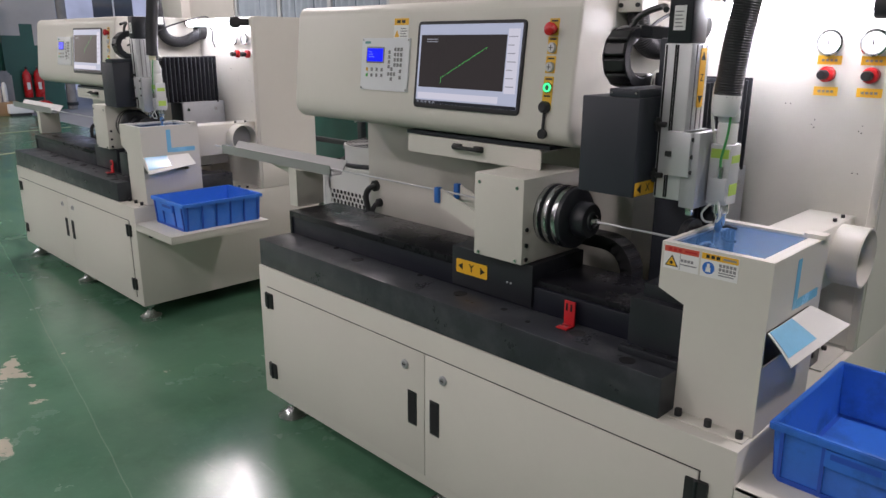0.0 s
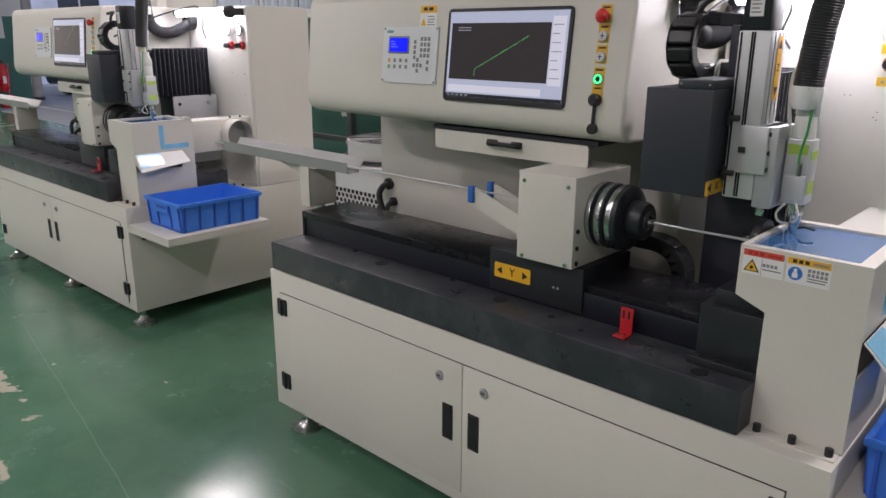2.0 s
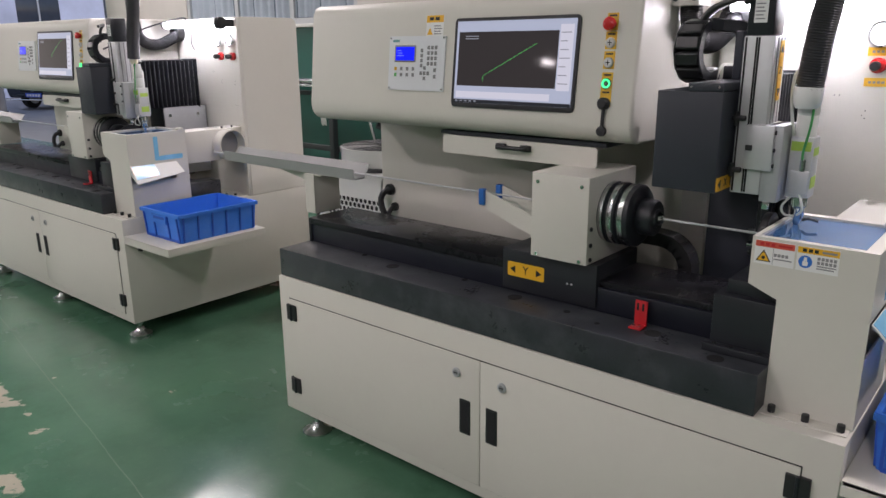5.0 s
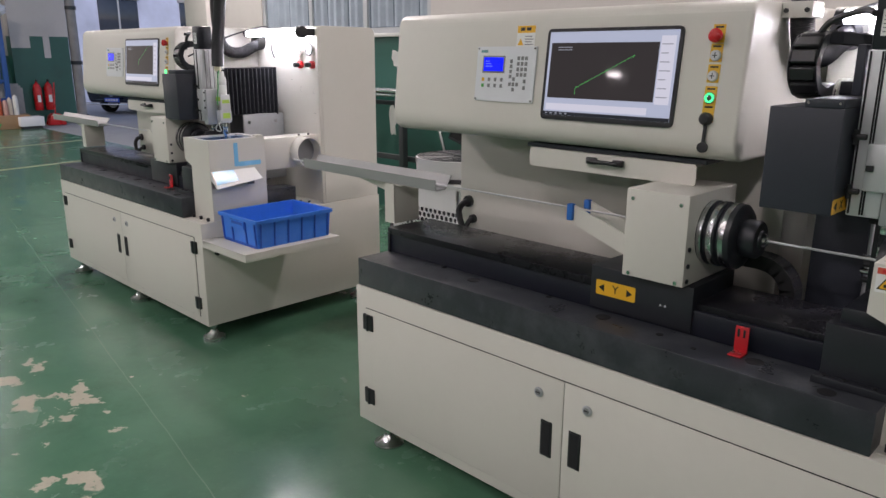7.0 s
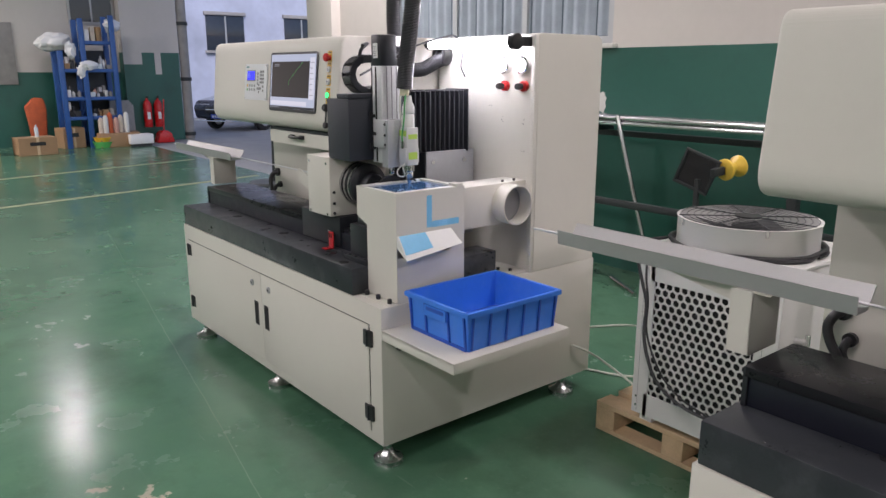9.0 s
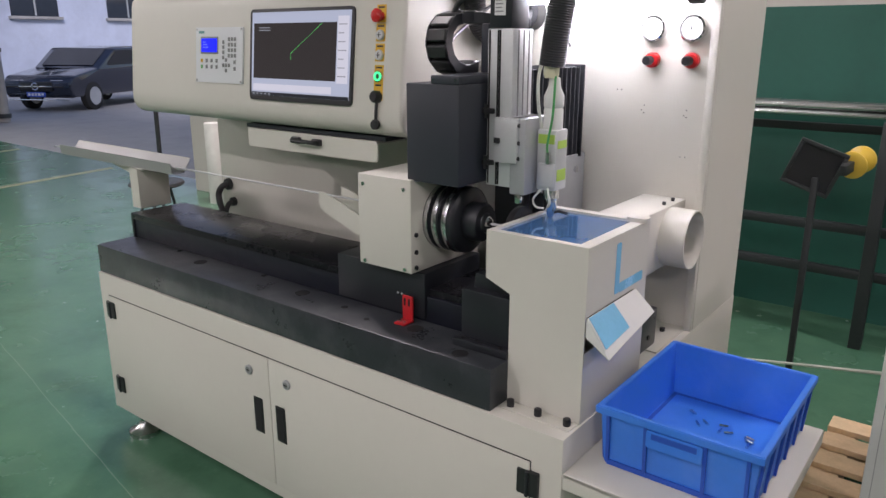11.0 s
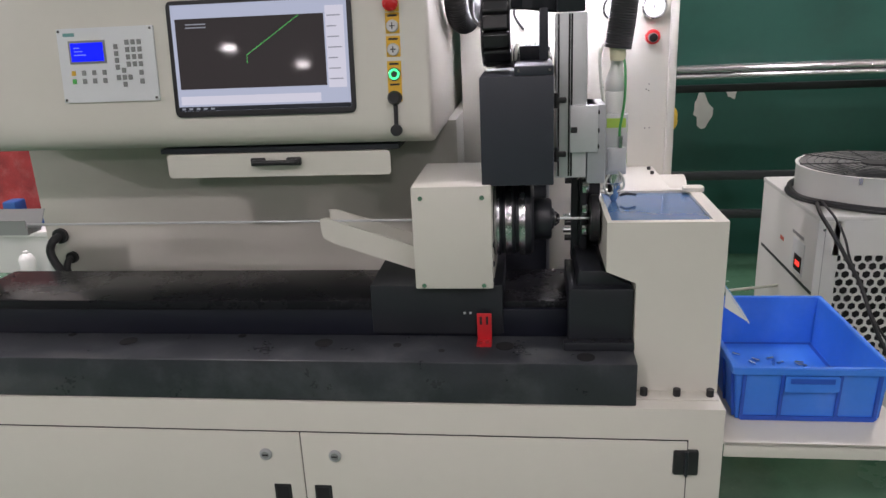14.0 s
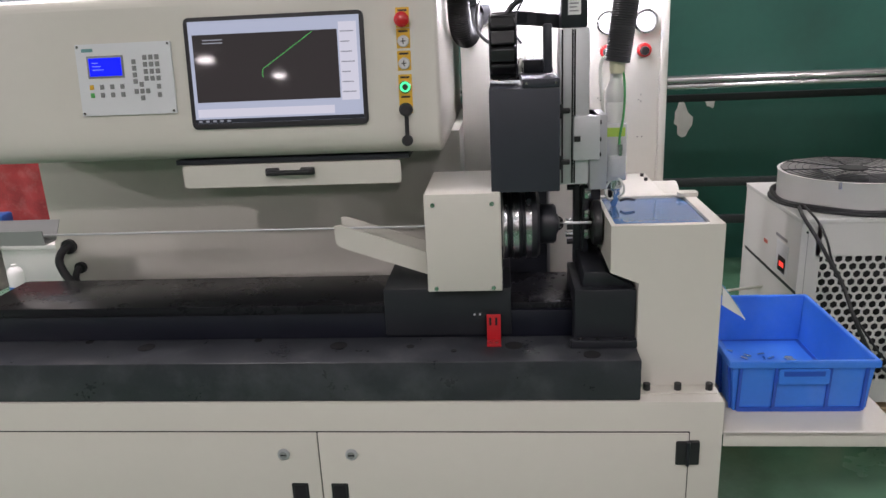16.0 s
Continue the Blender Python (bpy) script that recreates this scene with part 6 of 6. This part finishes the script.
rag(-18.74, 4.20, 1.68, 0.10, 0.20, 0.10, 3)
rag(-18.72, 4.05, 1.56, 0.05, 0.09, 0.13, 7)
rag(-18.80, 3.90, 2.00, 0.08, 0.10, 0.16, 11)
rag(-18.85, 4.75, 2.50, 0.10, 0.18, 0.13, 15)
bag = thing("plastic_bag", "crumpled white plastic bag lying on the rack", "bag")
bmb = bmesh.new()
bmesh.ops.create_icosphere(bmb, subdivisions=4, radius=1)
for v in bmb.verts:
    v.co = v.co * (1 + 0.25 * noise.noise(v.co * 2.3))
bmesh.ops.transform(bmb, matrix=pose(-19.05, 3.66, 2.16, 8, 0, 10) @ Matrix.Diagonal((0.24, 0.34, 0.18, 1)), verts=bmb.verts)
part("bag", bmb, white_label, bag)


def carton_box(x, y, w, d, h, rz, label):
    c = thing("carton", label, "box", pose(x, y, 0, 0, 0, rz))
    part("body", box(-w / 2, w / 2, -d / 2, d / 2, 0, h, 0.005, 1), carton, c)
    part("tape", box(-w / 2 - 0.001, w / 2 + 0.001, -0.025, 0.025, 0.01, h + 0.001), pallet_wood, c)
    part("print_bar", box(w / 2, w / 2 + 0.002, -d * 0.2, d * 0.2, h * 0.55, h * 0.75), ink, c)
    return c


carton_box(-18.0, 2.90, 0.45, 0.68, 0.34, 4, "brown cardboard carton on the green floor")
carton_box(-18.3, 2.05, 0.5, 0.5, 0.75, 0, "tall brown cardboard carton on the green floor")
carton_box(-19.0, 3.75, 0.4, 0.45, 0.42, 12, "brown cardboard carton beside the rack")
carton_box(-18.7, 4.85, 0.4, 0.4, 0.30, -8, "small brown cardboard carton beside the rack")
wb = thing("white_box", "white plastic box on the floor by the rack", "box", pose(-18.45, 5.0, 0))
part("body", box(-0.18, 0.18, -0.24, 0.24, 0.06, 0.26, 0.01), white_label, wb)
part("base", box(-0.15, 0.15, -0.2, 0.2, 0.0, 0.06), black_plastic, wb)
pb_ = thing("water_bottle", "clear plastic water bottle standing on a carton", "bottle", pose(-18.0, 2.95, 0.341))
part("body", lathe([(0, 0), (0.035, 0), (0.037, 0.15), (0.015, 0.2), (0.015, 0.23), (0, 0.23)], (0, 0, 0), "z", 14), bottle_pet, pb_)
ob_ = thing("orange_cloth", "orange and dark cloth draped beside the rack", "cloth", pose(-19.45, 3.02, 0.0))
part("cloth", prism([(0.10, 0.0), (0.36, 0.0), (0.42, 0.80), (0.38, 1.02), (0.20, 1.04), (0.02, 0.86), (0.06, 0.5)], "x", -0.08, 0.08, 0.03), orange, ob_)
bs = thing("plastic_basin", "stacked green and orange plastic basins on the floor", "basin", pose(-18.6, 4.3, 0))
part("basin", lathe([(0, 0), (0.17, 0), (0.21, 0.13), (0.195, 0.13), (0.16, 0.01), (0, 0.01)], (0, 0, 0), "z", 20), green_plastic, bs)
part("basin", lathe([(0, 0.13), (0.17, 0.13), (0.2, 0.22), (0.19, 0.22), (0, 0.14)], (0, 0, 0), "z", 20), amber, bs)
sk = thing("sack", "bundle of pale and orange sacks against the rack", "sack", pose(-18.6, 4.55, 0))
for i, (dy, mt) in enumerate(((-0.27, shelf_cream), (-0.18, plaster), (-0.08, orange), (0.03, shelf_pink), (0.13, shelf_cream), (0.24, plaster))):
    part("bag", lathe([(0.0, 0.3), (0.052, 0.3), (0.055, 0.5), (0.05, 0.58 + 0.05 * (i % 3)), (0.02, 0.62 + 0.05 * (i % 3)), (0.0, 0.63 + 0.05 * (i % 3))], (0.03 * (i % 2), dy, 0), "z", 12), mt, sk)
part("box", box(-0.16, 0.16, -0.34, 0.34, 0.0, 0.30, 0.01), carton, sk)
bd = thing("grey_board", "weathered grey boards leaning on the far wall", "board", pose(-18.95, 4.85, 0))
for i in range(3):
    part("board", box(-0.2 - 0.04 * i, -0.17 - 0.04 * i, -0.22 + 0.05 * i, 0.2 + 0.05 * i, 0.0, 0.95 - 0.05 * i, 0.004), grey_board, bd)
for y in (5.50, 5.74):
    e = thing("fire_extinguisher", "red fire extinguisher hanging on the green wall", "fire extinguisher", pose(FAR_X + 0.43, y, 0.33), group="fire extinguishers")
    part("cylinder", lathe([(0, 0), (0.085, 0), (0.09, 0.02), (0.09, 0.5), (0.06, 0.58), (0.025, 0.61), (0.025, 0.64), (0, 0.64)], (0, 0, 0), "z", 20), red_plastic, e)
    part("handle", box(-0.02, 0.1, -0.015, 0.015, 0.64, 0.69, 0.006), black_plastic, e)
    part("label", box(0.0, 0.0915, -0.035, 0.035, 0.18, 0.34), white_label, e)
    part("wall_hook", box(-0.12, -0.02, -0.02, 0.02, 0.5, 0.53), dark_steel, e)
dp = thing("dustpan", "red long-handled dustpan standing on the floor", "dustpan", pose(FAR_X + 0.75, 5.72, 0))
part("pan", prism([(-0.19, 0.0), (0.19, 0.0), (0.13, 0.2), (0.05, 0.26), (-0.05, 0.26), (-0.13, 0.2)], "x", -0.14, 0.14, 0.01), red_plastic, dp)
part("handle", cyl((0, 0, 0.2), (-0.08, 0.08, 0.95), 0.014, 10), red_plastic, dp)

# unseen ceiling fittings drawn at each hall lamp, added fill lamps included
for lx, ly, strength in LAMPS:
    f = thing("unseen_hall_lamp", "unseen round ceiling lamp standing in for the hall lighting", "lamp", pose(lx, ly, LAMP_Z), group="high bay lamps")
    part("housing", lathe([(0.05, 0.22), (0.10, 0.20), (0.25, 0.02), (0.25, 0.005), (0.235, 0.005), (0.09, 0.18)], (0, 0, 0), "z", 28, closed=True), aluminium, f)
    part("stem", cyl((0, 0, 0.21), (0, 0, 0.65), 0.012, 8), dark_steel, f)

st_ = thing("stool", "dark round stool behind the far machine", "stool", pose(-9.0, 3.5, 0))
part("back_post", cyl((0.04, 0.03, 0.46), (0.02, 0.05, 1.10), 0.018, 10), dark_steel, st_)
part("seat", lathe([(0, 0.43), (0.20, 0.43), (0.22, 0.445), (0.21, 0.465), (0, 0.47)], (0, 0, 0), "z", 24), dark_steel, st_)
for i in range(4):
    a = math.pi / 4 + i * math.pi / 2
    part("leg", cyl((0.18 * math.cos(a), 0.18 * math.sin(a), 0.0), (0.1 * math.cos(a), 0.1 * math.sin(a), 0.43), 0.012, 8), dark_steel, st_)
